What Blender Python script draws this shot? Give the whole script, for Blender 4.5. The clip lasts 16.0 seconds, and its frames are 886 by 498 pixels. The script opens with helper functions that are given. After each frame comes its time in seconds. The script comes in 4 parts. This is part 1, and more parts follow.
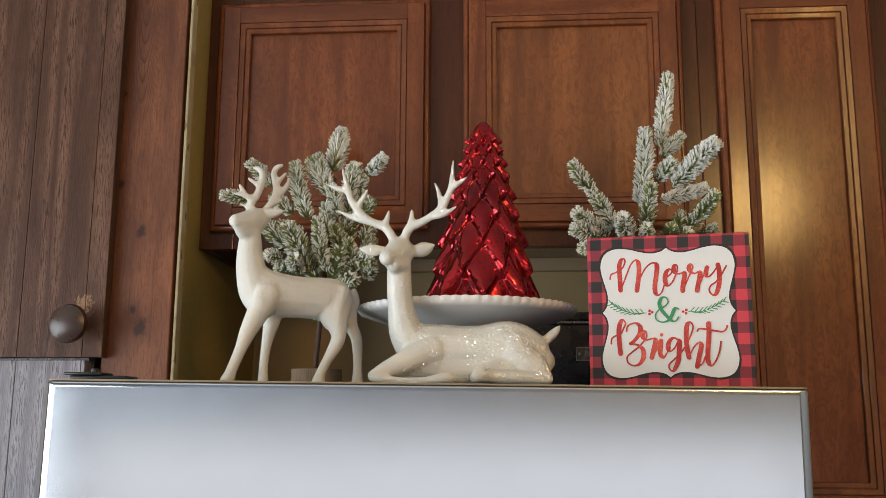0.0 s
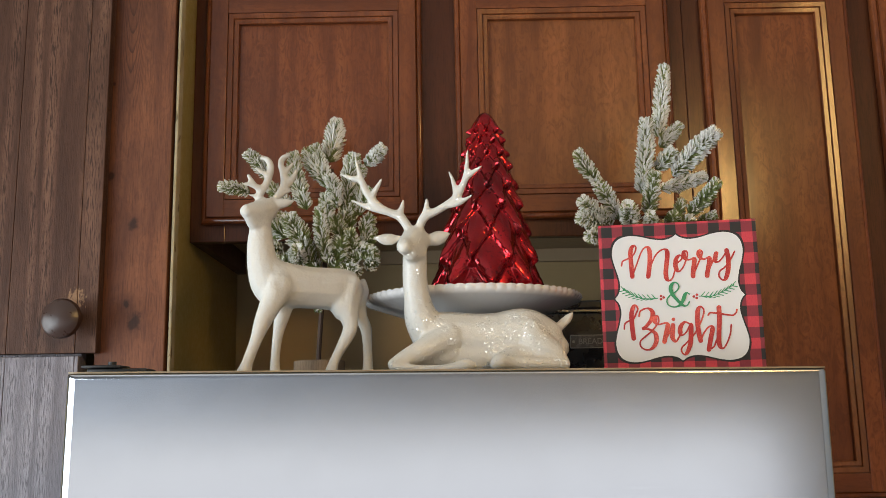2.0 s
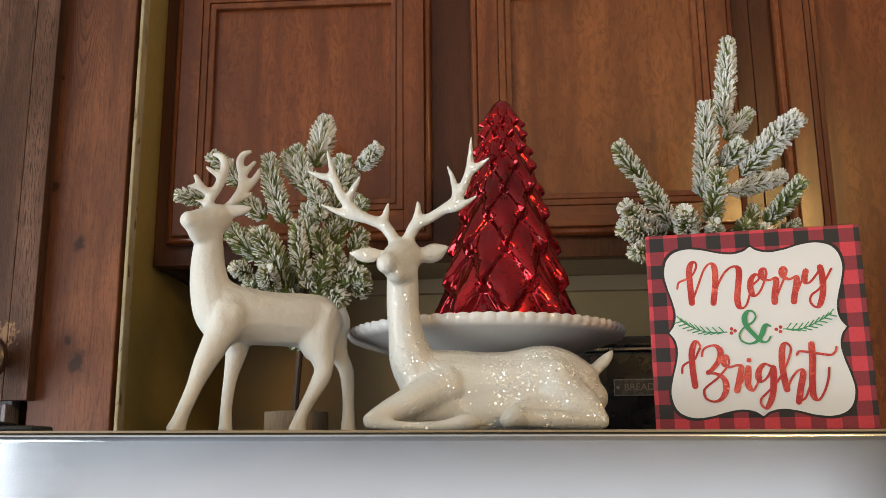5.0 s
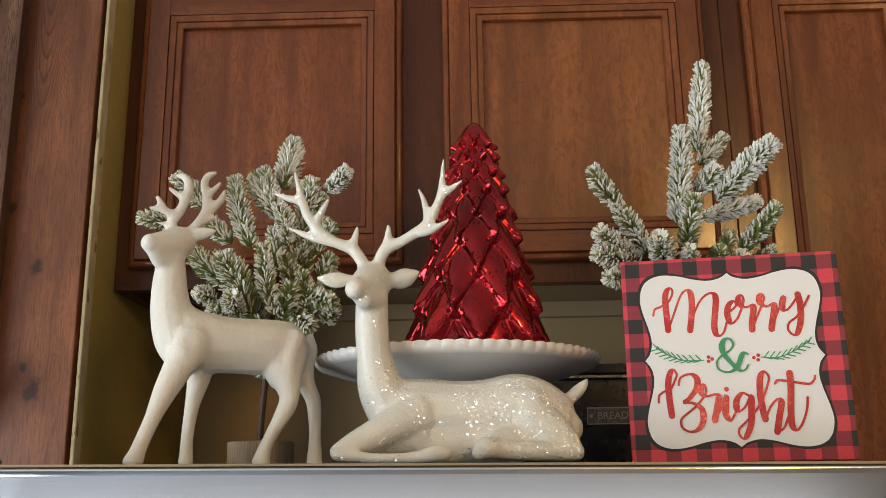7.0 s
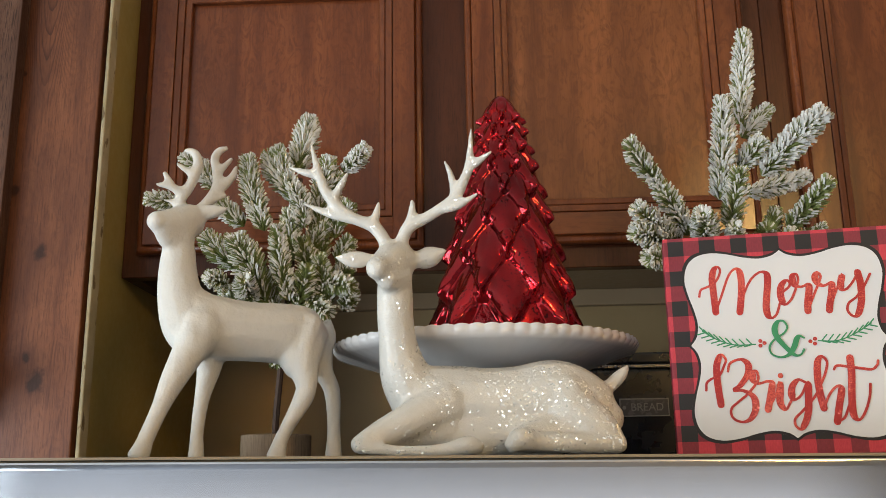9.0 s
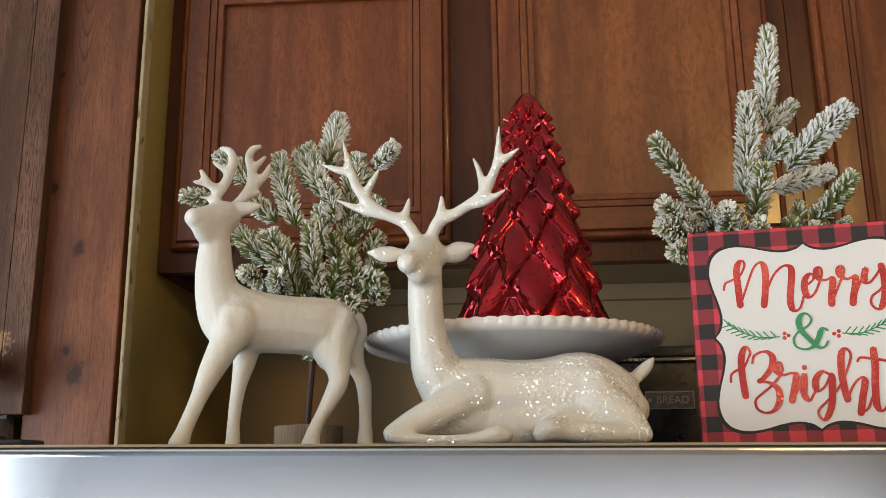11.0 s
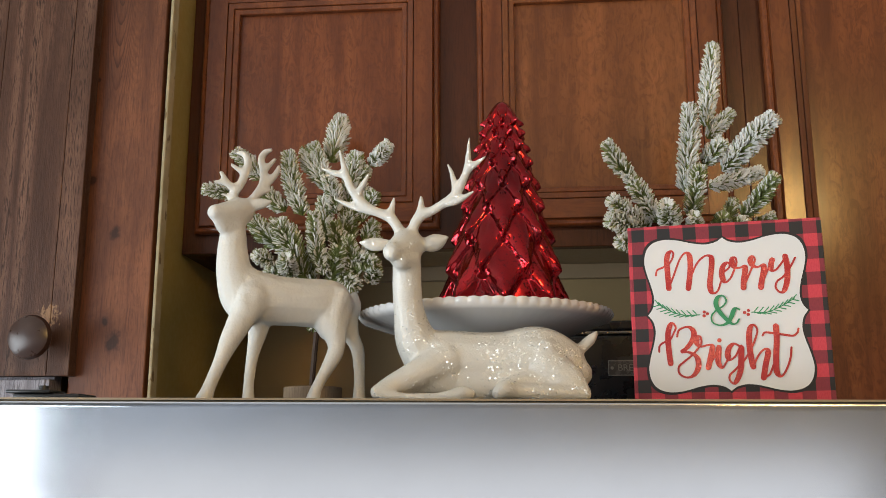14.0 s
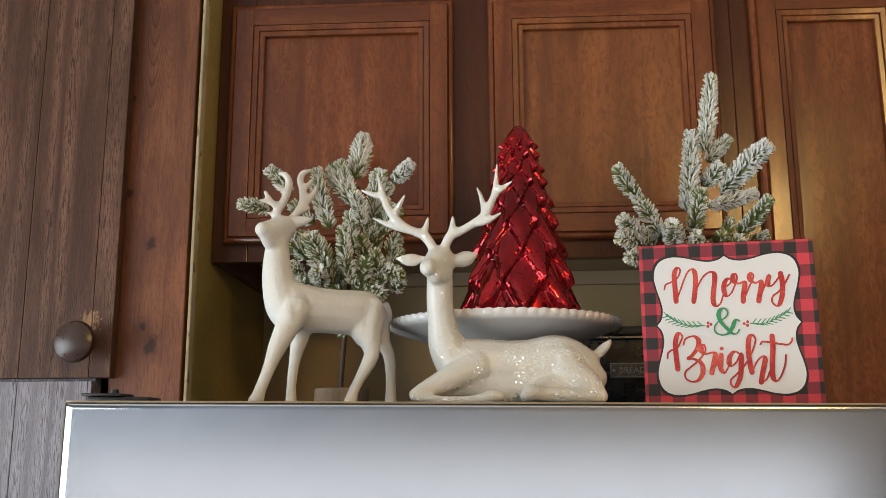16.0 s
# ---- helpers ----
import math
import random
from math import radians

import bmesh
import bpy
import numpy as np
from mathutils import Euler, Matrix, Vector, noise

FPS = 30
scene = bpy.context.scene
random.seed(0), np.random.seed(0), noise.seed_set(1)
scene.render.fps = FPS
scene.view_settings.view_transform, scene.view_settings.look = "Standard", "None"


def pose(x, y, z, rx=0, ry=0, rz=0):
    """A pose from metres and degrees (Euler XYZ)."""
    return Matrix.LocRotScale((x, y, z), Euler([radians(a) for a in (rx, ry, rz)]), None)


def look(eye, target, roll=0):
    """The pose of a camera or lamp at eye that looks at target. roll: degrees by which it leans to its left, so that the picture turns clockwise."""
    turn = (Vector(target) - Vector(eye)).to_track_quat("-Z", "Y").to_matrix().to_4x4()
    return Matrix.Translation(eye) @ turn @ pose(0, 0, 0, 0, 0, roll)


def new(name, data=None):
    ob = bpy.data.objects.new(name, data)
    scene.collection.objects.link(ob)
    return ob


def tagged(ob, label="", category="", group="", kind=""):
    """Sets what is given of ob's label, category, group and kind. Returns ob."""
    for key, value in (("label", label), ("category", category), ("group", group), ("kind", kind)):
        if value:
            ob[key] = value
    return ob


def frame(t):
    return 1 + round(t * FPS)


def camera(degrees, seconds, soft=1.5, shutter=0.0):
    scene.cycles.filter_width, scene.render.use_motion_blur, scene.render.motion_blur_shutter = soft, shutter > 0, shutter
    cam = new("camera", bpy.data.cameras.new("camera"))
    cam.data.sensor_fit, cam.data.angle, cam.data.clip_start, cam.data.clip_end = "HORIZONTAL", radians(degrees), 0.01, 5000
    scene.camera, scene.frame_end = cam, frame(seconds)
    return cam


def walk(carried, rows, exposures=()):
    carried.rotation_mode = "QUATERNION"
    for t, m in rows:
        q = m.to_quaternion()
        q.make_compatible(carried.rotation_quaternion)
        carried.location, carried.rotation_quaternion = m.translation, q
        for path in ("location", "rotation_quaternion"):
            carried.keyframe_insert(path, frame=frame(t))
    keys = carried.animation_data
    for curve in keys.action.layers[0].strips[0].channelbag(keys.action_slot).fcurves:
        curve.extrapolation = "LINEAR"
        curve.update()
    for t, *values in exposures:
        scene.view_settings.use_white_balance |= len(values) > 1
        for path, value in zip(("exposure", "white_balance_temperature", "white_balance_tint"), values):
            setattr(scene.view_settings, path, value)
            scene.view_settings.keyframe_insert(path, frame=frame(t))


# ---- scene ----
cam = camera(50.9, 16.0, soft=0.85)
METRES, EYE, TILT, LEAN, TURN = 0.885, 1.711, 0.0, 0.0, 4.4
ROWS = [
    (0.0, 0.0, 0.0, 0.0, -0.05, 10.37, -0.28),
    (0.5, -0.0583, -0.0049, -0.0061, -1.74, 10.24, 0.05),
    (1.0, -0.1007, 0.0003, -0.0088, -2.86, 9.98, 0.5),
    (1.5, -0.1071, 0.0071, -0.0104, -3.49, 10.03, 0.85),
    (2.0, -0.1087, -0.0013, -0.012, -4.02, 10.18, 0.97),
    (2.5, -0.1101, -0.0015, -0.0135, -4.09, 10.17, 0.89),
    (3.0, -0.0944, 0.0663, -0.0137, -3.24, 10.38, 0.8),
    (3.5, -0.0524, 0.1345, -0.005, -1.54, 11.01, 0.45),
    (3.7, -0.0468, 0.1515, -0.0011, -1.03, 11.25, 0.36),
    (5.8, -0.0239, 0.3303, 0.0236, -1.02, 13.37, 0.80),
    (6.0, -0.0162, 0.3173, 0.0237, -1.39, 13.54, 0.93),
    (6.5, -0.0193, 0.3012, 0.0237, -2.2, 13.78, 0.98),
    (7.0, -0.0328, 0.3145, 0.0248, -2.72, 14.12, 0.76),
    (7.5, -0.0522, 0.3333, 0.0252, -3.36, 14.33, 0.61),
    (8.0, -0.0585, 0.3521, 0.0257, -3.48, 14.38, 0.7),
    (8.5, -0.0635, 0.3621, 0.0216, -3.26, 14.23, 0.96),
    (9.0, -0.0432, 0.3848, 0.0229, -1.86, 13.98, 0.83),
    (9.2, -0.0376, 0.3993, 0.0250, -1.53, 14.03, 0.60),
    (11.3, -0.0540, 0.3530, 0.0160, -0.35, 13.58, 0.64),
    (11.5, -0.0585, 0.3448, 0.0151, -0.68, 13.39, 0.72),
    (12.0, -0.0646, 0.3253, 0.0041, -1.44, 13.05, 0.67),
    (12.5, -0.0618, 0.3036, 0.0018, -1.46, 12.87, 0.41),
    (13.0, -0.0389, 0.2664, 0.0048, -0.7, 12.37, 0.12),
    (13.5, -0.0269, 0.2236, -0.0024, -0.03, 11.99, 0.11),
    (14.0, -0.0087, 0.1893, -0.0021, 0.5, 11.92, 0.15),
    (14.5, -0.0098, 0.1728, 0.0042, 0.53, 11.87, 0.17),
    (15.0, -0.0333, 0.1561, 0.0025, 0.39, 11.47, 0.4),
    (15.5, -0.0616, 0.1211, -0.0021, -0.27, 11.38, 0.47),
    (16.0, -0.0798, 0.0823, 0.0022, -1.3, 11.57, 0.23),
]
walk(cam, [(t, pose(0, 0, EYE, TILT, LEAN, TURN) @ pose(METRES * x, METRES * y, METRES * z, 90 + pitch, roll, yaw)) for t, x, y, z, yaw, pitch, roll in ROWS],
     exposures=[(0.0, -0.03, 6560, 10), (1.0, 0.06, 6560, 10), (2.0, 0.0, 6560, 10), (6.0, -0.03, 6780, 10), (7.5, 0.0, 6720, 10), (9.0, 0.0, 6500, 10), (12.5, 0.03, 6560, 10), (16.0, -0.03, 6560, 10)])

# ---- world, daylight and lamps ----
world = bpy.data.worlds.new("world")
scene.world = world
world.use_nodes = True
wn = world.node_tree
sky = wn.nodes.new("ShaderNodeTexSky")
sky.sky_type, sky.sun_disc, sky.sun_elevation, sky.sun_rotation = "NISHITA", False, radians(45), radians(20)
wn.links.new(sky.outputs[0], wn.nodes["Background"].inputs[0])
wn.nodes["Background"].inputs[1].default_value = 0.1


def area_lamp(name, m, size_x, size_y, watts, colour):
    lamp = bpy.data.lights.new(name, "AREA")
    lamp.shape, lamp.size, lamp.size_y, lamp.energy, lamp.color = "RECTANGLE", size_x, size_y, watts, colour
    ob = new(name, lamp)
    ob.matrix_world = m
    return ob


# daylight through the two kitchen windows, and the warm ceiling lamp
area_lamp("south_window_daylight", look((-0.36, -2.72, 1.08), (-0.36, 1.0, 1.08)), 3.8, 1.16, 13.6, (0.93, 0.94, 1.0))
area_lamp("west_window_daylight", look((-2.41, -0.82, 1.45), (0.0, -0.82, 1.45)), 3.26, 1.15, 118, (0.84, 0.93, 1.0))
bulb = bpy.data.lights.new("ceiling_bulb", "POINT")
bulb.energy, bulb.color, bulb.shadow_soft_size = 54, (1.0, 0.61, 0.20), 0.17
new("ceiling_bulb", bulb).location = (1.04, -1.2, 2.62)


# ---- materials ----
class Nodes:
    """A short hand for one node material."""

    def __init__(self, name):
        self.mat = bpy.data.materials.new(name)
        self.mat.use_nodes = True
        self.tree = self.mat.node_tree
        self.bsdf = self.tree.nodes["Principled BSDF"]

    def add(self, kind, **values):
        n = self.tree.nodes.new("ShaderNode" + kind)
        for k, v in values.items():
            n.inputs[k.replace("_", " ")].default_value = v
        return n

    def link(self, a, b):
        self.tree.links.new(a, b)

    def coords(self, scale=(1, 1, 1), turn=(0, 0, 0), jitter=False):
        c = self.add("TexCoord")
        m = self.add("Mapping")
        m.inputs["Scale"].default_value = scale
        m.inputs["Rotation"].default_value = turn
        self.link(c.outputs["Object"], m.inputs[0])
        if jitter:
            info = self.add("ObjectInfo")
            mul = self.add("VectorMath")
            mul.operation = "SCALE"
            mul.inputs[0].default_value = (7.3, 3.1, 11.7)
            self.link(info.outputs["Random"], mul.inputs["Scale"])
            self.link(mul.outputs[0], m.inputs["Location"])
        return m.outputs[0]

    def noise(self, vec, scale, detail=4.0, rough=0.55, distort=0.0):
        n = self.add("TexNoise", Scale=scale, Detail=detail, Roughness=rough, Distortion=distort)
        self.link(vec, n.inputs["Vector"])
        return n.outputs["Fac"]

    def ramp(self, fac, stops):
        r = self.add("ValToRGB")
        el = r.color_ramp.elements
        while len(el) < len(stops):
            el.new(0.5)
        for e, (p, c) in zip(el, stops):
            e.position = p
            e.color = (*c, 1) if len(c) == 3 else c
        self.link(fac, r.inputs[0])
        return r.outputs[0]

    def grey(self, fac, a, b, lo=0.0, hi=1.0):
        r = self.add("MapRange")
        for i, v in enumerate((a, b, lo, hi)):
            r.inputs[i + 1].default_value = v
        self.link(fac, r.inputs[0])
        return r.outputs[0]

    def mix(self, fac, a, b, mode="MIX"):
        m = self.add("MixRGB")
        m.blend_type = mode
        for s, v in zip(m.inputs, (fac, a, b)):
            if isinstance(v, (int, float)):
                s.default_value = v
            elif isinstance(v, tuple):
                s.default_value = (*v, 1)
            else:
                self.link(v, s)
        return m.outputs[0]

    def math(self, op, a, b=0.0):
        m = self.add("Math")
        m.operation = op
        for s, v in zip(m.inputs, (a, b)):
            if isinstance(v, (int, float)):
                s.default_value = v
            else:
                self.link(v, s)
        return m.outputs[0]

    def bump(self, height, strength, distance, after=None):
        b = self.add("Bump", Strength=strength, Distance=distance)
        self.link(height, b.inputs["Height"])
        if after is not None:
            self.link(after, b.inputs["Normal"])
        return b.outputs[0]

    def out(self, colour=None, rough=None, metal=None, normal=None, coat=0.0, coat_rough=0.1, specular=None):
        for key, v in (("Base Color", colour), ("Roughness", rough), ("Metallic", metal), ("Normal", normal), ("Specular IOR Level", specular)):
            if v is None:
                continue
            if isinstance(v, (int, float)):
                self.bsdf.inputs[key].default_value = v
            elif isinstance(v, tuple):
                self.bsdf.inputs[key].default_value = (*v, 1)
            else:
                self.link(v, self.bsdf.inputs[key])
        self.bsdf.inputs["Coat Weight"].default_value = coat
        self.bsdf.inputs["Coat Roughness"].default_value = coat_rough
        return self.mat


def wood(name, dark, mid, light, grain=(1, 1, 0.07), rough=0.38, coat=0.6, knots=None, relief=0.15, pores=60.0, bands=False, worn=None, arches=0.0, specular=0.28, rings=0.14, ring_scale=6.0, pore_dark=0.45, streaks=0.28, figured=0.32, coat_rough=0.18, dash=0.5, pore_edge=(0.5, 0.66), arch_foot=0.40):
    """Stained wood: growth rings drawn out along the grain, cloudy stain, streaks and dark pores."""
    n = Nodes(name)
    v = n.coords(grain, jitter=True)
    long = tuple(max(0.12, g) if g < 1 else g for g in grain)
    broad = n.noise(n.coords(long, jitter=True), 17, 5, 0.6, 1.2)
    ring = n.add("TexWave", Scale=ring_scale, Distortion=13.0, Detail=3.0, Detail_Scale=1.3, Detail_Roughness=0.55)
    ring.wave_type = "RINGS"
    ring.rings_direction = "Z" if grain[2] < 1 else "X"
    shift = n.add("VectorMath")
    shift.inputs[1].default_value = (0.13, 0.11, 0.0) if grain[2] < 1 else (0.0, 0.11, 0.13)
    n.link(v, shift.inputs[0])
    n.link(shift.outputs[0], ring.inputs["Vector"])
    streak = n.noise(n.coords(tuple(g * 130 if g >= 1 else 5.0 for g in grain), jitter=True), 1.0, 4, 0.6, 0.4)
    cloud = n.noise(n.coords((1, 1, 0.6), jitter=True), 9, 4, 0.6)
    fine = n.noise(n.coords(tuple(pores * 9 if g >= 1 else pores * dash for g in grain), jitter=True), 1.0, 3, 0.7)
    fac = n.mix(rings, n.mix(streaks, broad, streak), ring.outputs["Fac"])
    col = n.ramp(fac, [(0.30, dark), (0.5, mid), (0.70, light)])
    col = n.mix(n.grey(cloud, 0.38, 0.66, 0.0, 0.6), col, dark)
    figure = n.noise(n.coords(tuple(g if g >= 1 else 0.45 for g in grain), jitter=True), 75, 5, 0.65, 2.2)
    col = n.mix(n.grey(figure, 0.46, 0.62, 0.0, figured), col, dark)
    pore = n.grey(fine, *pore_edge, 0.0, pore_dark)
    if bands:
        pore = n.math("MULTIPLY", pore, n.grey(ring.outputs["Fac"], 0.25, 0.75, 0.35, 1.0))
    col = n.mix(pore, col, tuple(c * 0.45 for c in dark))
    if arches:
        sep = n.add("SeparateXYZ")
        n.link(n.coords(), sep.inputs[0])
        off = n.math("ADD", sep.outputs["X"], 0.012)
        rise = n.math("SUBTRACT", sep.outputs["Z"], n.math("MULTIPLY", n.math("MULTIPLY", off, off), 420.0))
        wave = n.math("ADD", n.math("MULTIPLY", rise, 30.0), n.grey(n.noise(n.coords((1, 1, 0.4)), 16, 4, 0.6), 0.0, 1.0, -1.0, 1.0))
        line = n.grey(n.math("FRACT", wave), 0.0, 0.35, arches, 0.0)
        line = n.math("MULTIPLY", line, n.grey(sep.outputs["Z"], arch_foot, arch_foot + 0.06, 0.08, 1.0))
        col = n.mix(line, col, tuple(c * 0.7 for c in dark))
    if worn:
        c = n.add("TexCoord")
        near = n.add("VectorMath")
        near.operation = "DISTANCE"
        near.inputs[1].default_value = worn
        n.link(c.outputs["Object"], near.inputs[0])
        chip = n.math("ADD", near.outputs["Value"], n.grey(n.noise(n.coords((1, 1, 0.5)), 260, 4, 0.7), 0.3, 0.7, -0.013, 0.013))
        col = n.mix(n.grey(chip, 0.008, 0.012, 0.8, 0.0), col, (0.30, 0.17, 0.09))
    for x, z, size in knots or ():
        c = n.add("TexCoord")
        near = n.add("VectorMath", )
        near.operation = "SUBTRACT"
        near.inputs[1].default_value = (x, 0, z)
        n.link(c.outputs["Object"], near.inputs[0])
        squash = n.add("VectorMath")
        squash.operation = "MULTIPLY"
        squash.inputs[1].default_value = (1 / size, 0, 0.75 / size)
        n.link(near.outputs[0], squash.inputs[0])
        dist = n.add("VectorMath")
        dist.operation = "LENGTH"
        n.link(squash.outputs[0], dist.inputs[0])
        wob = n.math("ADD", dist.outputs["Value"], n.grey(n.noise(n.coords(), 90, 3), 0.3, 0.7, -0.35, 0.35))
        col = n.mix(n.grey(wob, 0.7, 2.6, 0.5, 0.0), col, dark)
        col = n.mix(n.grey(wob, 0.45, 1.0, 0.85, 0.0), col, tuple(k * 0.3 for k in dark))
    r = n.grey(fine, 0.3, 0.8, rough - 0.06, rough + 0.12)
    return n.out(col, r, normal=n.bump(figure, 0.10, 0.0008, n.bump(fine, relief, 0.0006)), coat=coat, coat_rough=coat_rough, specular=specular)


CHERRY = wood("cherry_stained_wood", (0.100, 0.0255, 0.0078), (0.186, 0.0510, 0.0150), (0.265, 0.0790, 0.0235), relief=0.06, coat=0.5, coat_rough=0.15, streaks=0.10, figured=0.6, pore_dark=0.2, specular=0.15)
CHERRY_ACROSS = wood("cherry_stained_wood_across", (0.100, 0.0255, 0.0078), (0.186, 0.0510, 0.0150), (0.265, 0.0790, 0.0235), grain=(0.07, 1, 1), relief=0.06, coat=0.5, coat_rough=0.15, streaks=0.10, figured=0.6, pore_dark=0.2, specular=0.15)
# Panel of the second door over the fridge, lighter and yellower than CHERRY.
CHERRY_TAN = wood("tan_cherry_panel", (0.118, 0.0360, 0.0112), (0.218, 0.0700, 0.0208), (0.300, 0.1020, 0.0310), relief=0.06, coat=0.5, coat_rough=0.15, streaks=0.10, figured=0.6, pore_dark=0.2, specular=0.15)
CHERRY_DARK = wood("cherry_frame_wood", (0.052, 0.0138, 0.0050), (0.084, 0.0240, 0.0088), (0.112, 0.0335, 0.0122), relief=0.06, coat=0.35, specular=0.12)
CEDAR = wood("cedar_board", (0.088, 0.0270, 0.0108), (0.196, 0.0650, 0.0248), (0.300, 0.1120, 0.0460), rough=0.5, coat=0.15, knots=[(-0.0335, 0.308, 0.0065), (0.0015, 0.234, 0.0085), (0.0075, 0.092, 0.0115), (-0.004, 0.118, 0.006), (-0.036, 0.45, 0.003)], relief=0.3, rings=0.08, ring_scale=6.0, arches=1.0)
OAK_DARK = wood("dark_oak_plank", (0.062, 0.0275, 0.0165), (0.122, 0.0580, 0.0360), (0.176, 0.0900, 0.0570), rough=0.5, coat=0.0, relief=0.9, pores=80.0, rings=0.3, ring_scale=9.0, pore_dark=0.85, bands=True, worn=(0.176, 0.0, 0.0775), specular=0.2, dash=0.55, pore_edge=(0.5, 0.60), streaks=0.15)
# Lower pantry door planks, paler and greyer than the upper ones.
OAK_GREY = wood("grey_oak_plank", (0.140, 0.122, 0.135), (0.222, 0.198, 0.217), (0.290, 0.264, 0.286), rough=0.45, coat=0.1, relief=0.9, pores=80.0, rings=0.3, ring_scale=9.0, pore_dark=0.9, bands=True, dash=0.55, pore_edge=(0.5, 0.59), streaks=0.12)
TWIG_WOOD = wood("pale_wood_disc", (0.20, 0.13, 0.08), (0.36, 0.26, 0.17), (0.46, 0.35, 0.24), rough=0.7, coat=0.0, relief=0.3)


def painted(name, colour, rough=0.6, mottle=0.12, bumps=0.15, scale=120.0):
    n = Nodes(name)
    big = n.noise(n.coords(), 6, 4)
    small = n.noise(n.coords(), scale, 3)
    col = n.mix(n.grey(big, 0.3, 0.7, 0.0, mottle * 2), colour, tuple(c * 0.6 for c in colour))
    return n.out(col, n.grey(small, 0.3, 0.7, rough - 0.08, rough + 0.08), normal=n.bump(small, bumps, 0.0008))


OLIVE = painted("olive_wall_paint", (0.39, 0.285, 0.088), 0.42)
# Unseen south wall; grey set to darken its reflection in the steel.
SOUTH_GREY = painted("south_wall_grey", (0.26, 0.275, 0.305), 0.7)
PALE = painted("pale_wall_paint", (0.33, 0.37, 0.41), 0.7)
KHAKI_WALL = painted("khaki_wall_paint", (0.47, 0.340, 0.165), 0.5)
KHAKI = painted("khaki_cabinet_underside", (0.45, 0.330, 0.195), 0.55)


def chipped_plaster():
    """Pale bare plaster with brown chips knocked out along it."""
    n = Nodes("bare_plaster_edge")
    chip = n.grey(n.noise(n.coords((1, 1, 0.35)), 95, 3, 0.6), 0.60, 0.63)
    tone = n.mix(n.grey(n.noise(n.coords(), 18, 4), 0.3, 0.7), (0.58, 0.50, 0.34), (0.36, 0.29, 0.15))
    return n.out(n.mix(chip, tone, (0.22, 0.16, 0.085)), 0.85, normal=n.bump(n.noise(n.coords(), 300, 3), 0.5, 0.0008))


PLASTER = chipped_plaster()
CEILING = painted("ceiling_paint", (0.75, 0.73, 0.68), 0.8)
# Grey chosen to cool the unseen floor's reflection in the steel.
FLOOR = wood("floor_board", (0.11, 0.11, 0.115), (0.20, 0.20, 0.21), (0.28, 0.275, 0.28))
BLACK_PLASTIC = painted("black_plastic", (0.010, 0.010, 0.011), 0.4, 0.05, 0.1, 300.0)
BLACK_METAL = painted("black_enamel", (0.007, 0.008, 0.010), 0.28, 0.02, 0.0, 30.0)
BRONZE = painted("oiled_bronze", (0.050, 0.024, 0.017), 0.33, 0.3, 0.1, 90.0)
PORCELAIN = painted("white_porcelain", (0.72, 0.70, 0.68), 0.12, 0.03, 0.02, 40.0)
BARK = painted("brown_twig", (0.075, 0.040, 0.024), 0.75, 0.3, 0.6, 300.0)


def steel():
    n = Nodes("brushed_steel")
    lines = n.noise(n.coords((14, 60, 1500)), 1.0, 3, 0.6)
    smear = n.noise(n.coords(), 9, 4, 0.6, 1.5)
    gloss = n.add("BsdfAnisotropic")
    gloss.distribution = "BECKMANN"
    n.link(n.math("ADD", n.grey(lines, 0.3, 0.7, 0.155, 0.175), n.grey(smear, 0.4, 0.7, 0.0, 0.02)), gloss.inputs["Roughness"])
    n.link(n.mix(n.grey(lines, 0.25, 0.75), (0.545, 0.56, 0.595), (0.585, 0.60, 0.635)), gloss.inputs["Color"])
    n.link(gloss.outputs[0], n.tree.nodes["Material Output"].inputs["Surface"])
    return n.mat


STEEL = steel()


def small_steel():
    n = Nodes("tag_steel")
    return n.out((0.20, 0.195, 0.19), n.grey(n.noise(n.coords((400, 400, 30)), 1, 2), 0.3, 0.7, 0.22, 0.4), 1.0)


TAG_STEEL = small_steel()
TAG_RIM = painted("brushed_tag_rim", (0.19, 0.18, 0.165), 0.35, 0.1, 0.05, 200.0)
TAG_PLATE = painted("dark_tag_plate", (0.075, 0.068, 0.064), 0.25, 0.1, 0.05, 200.0)


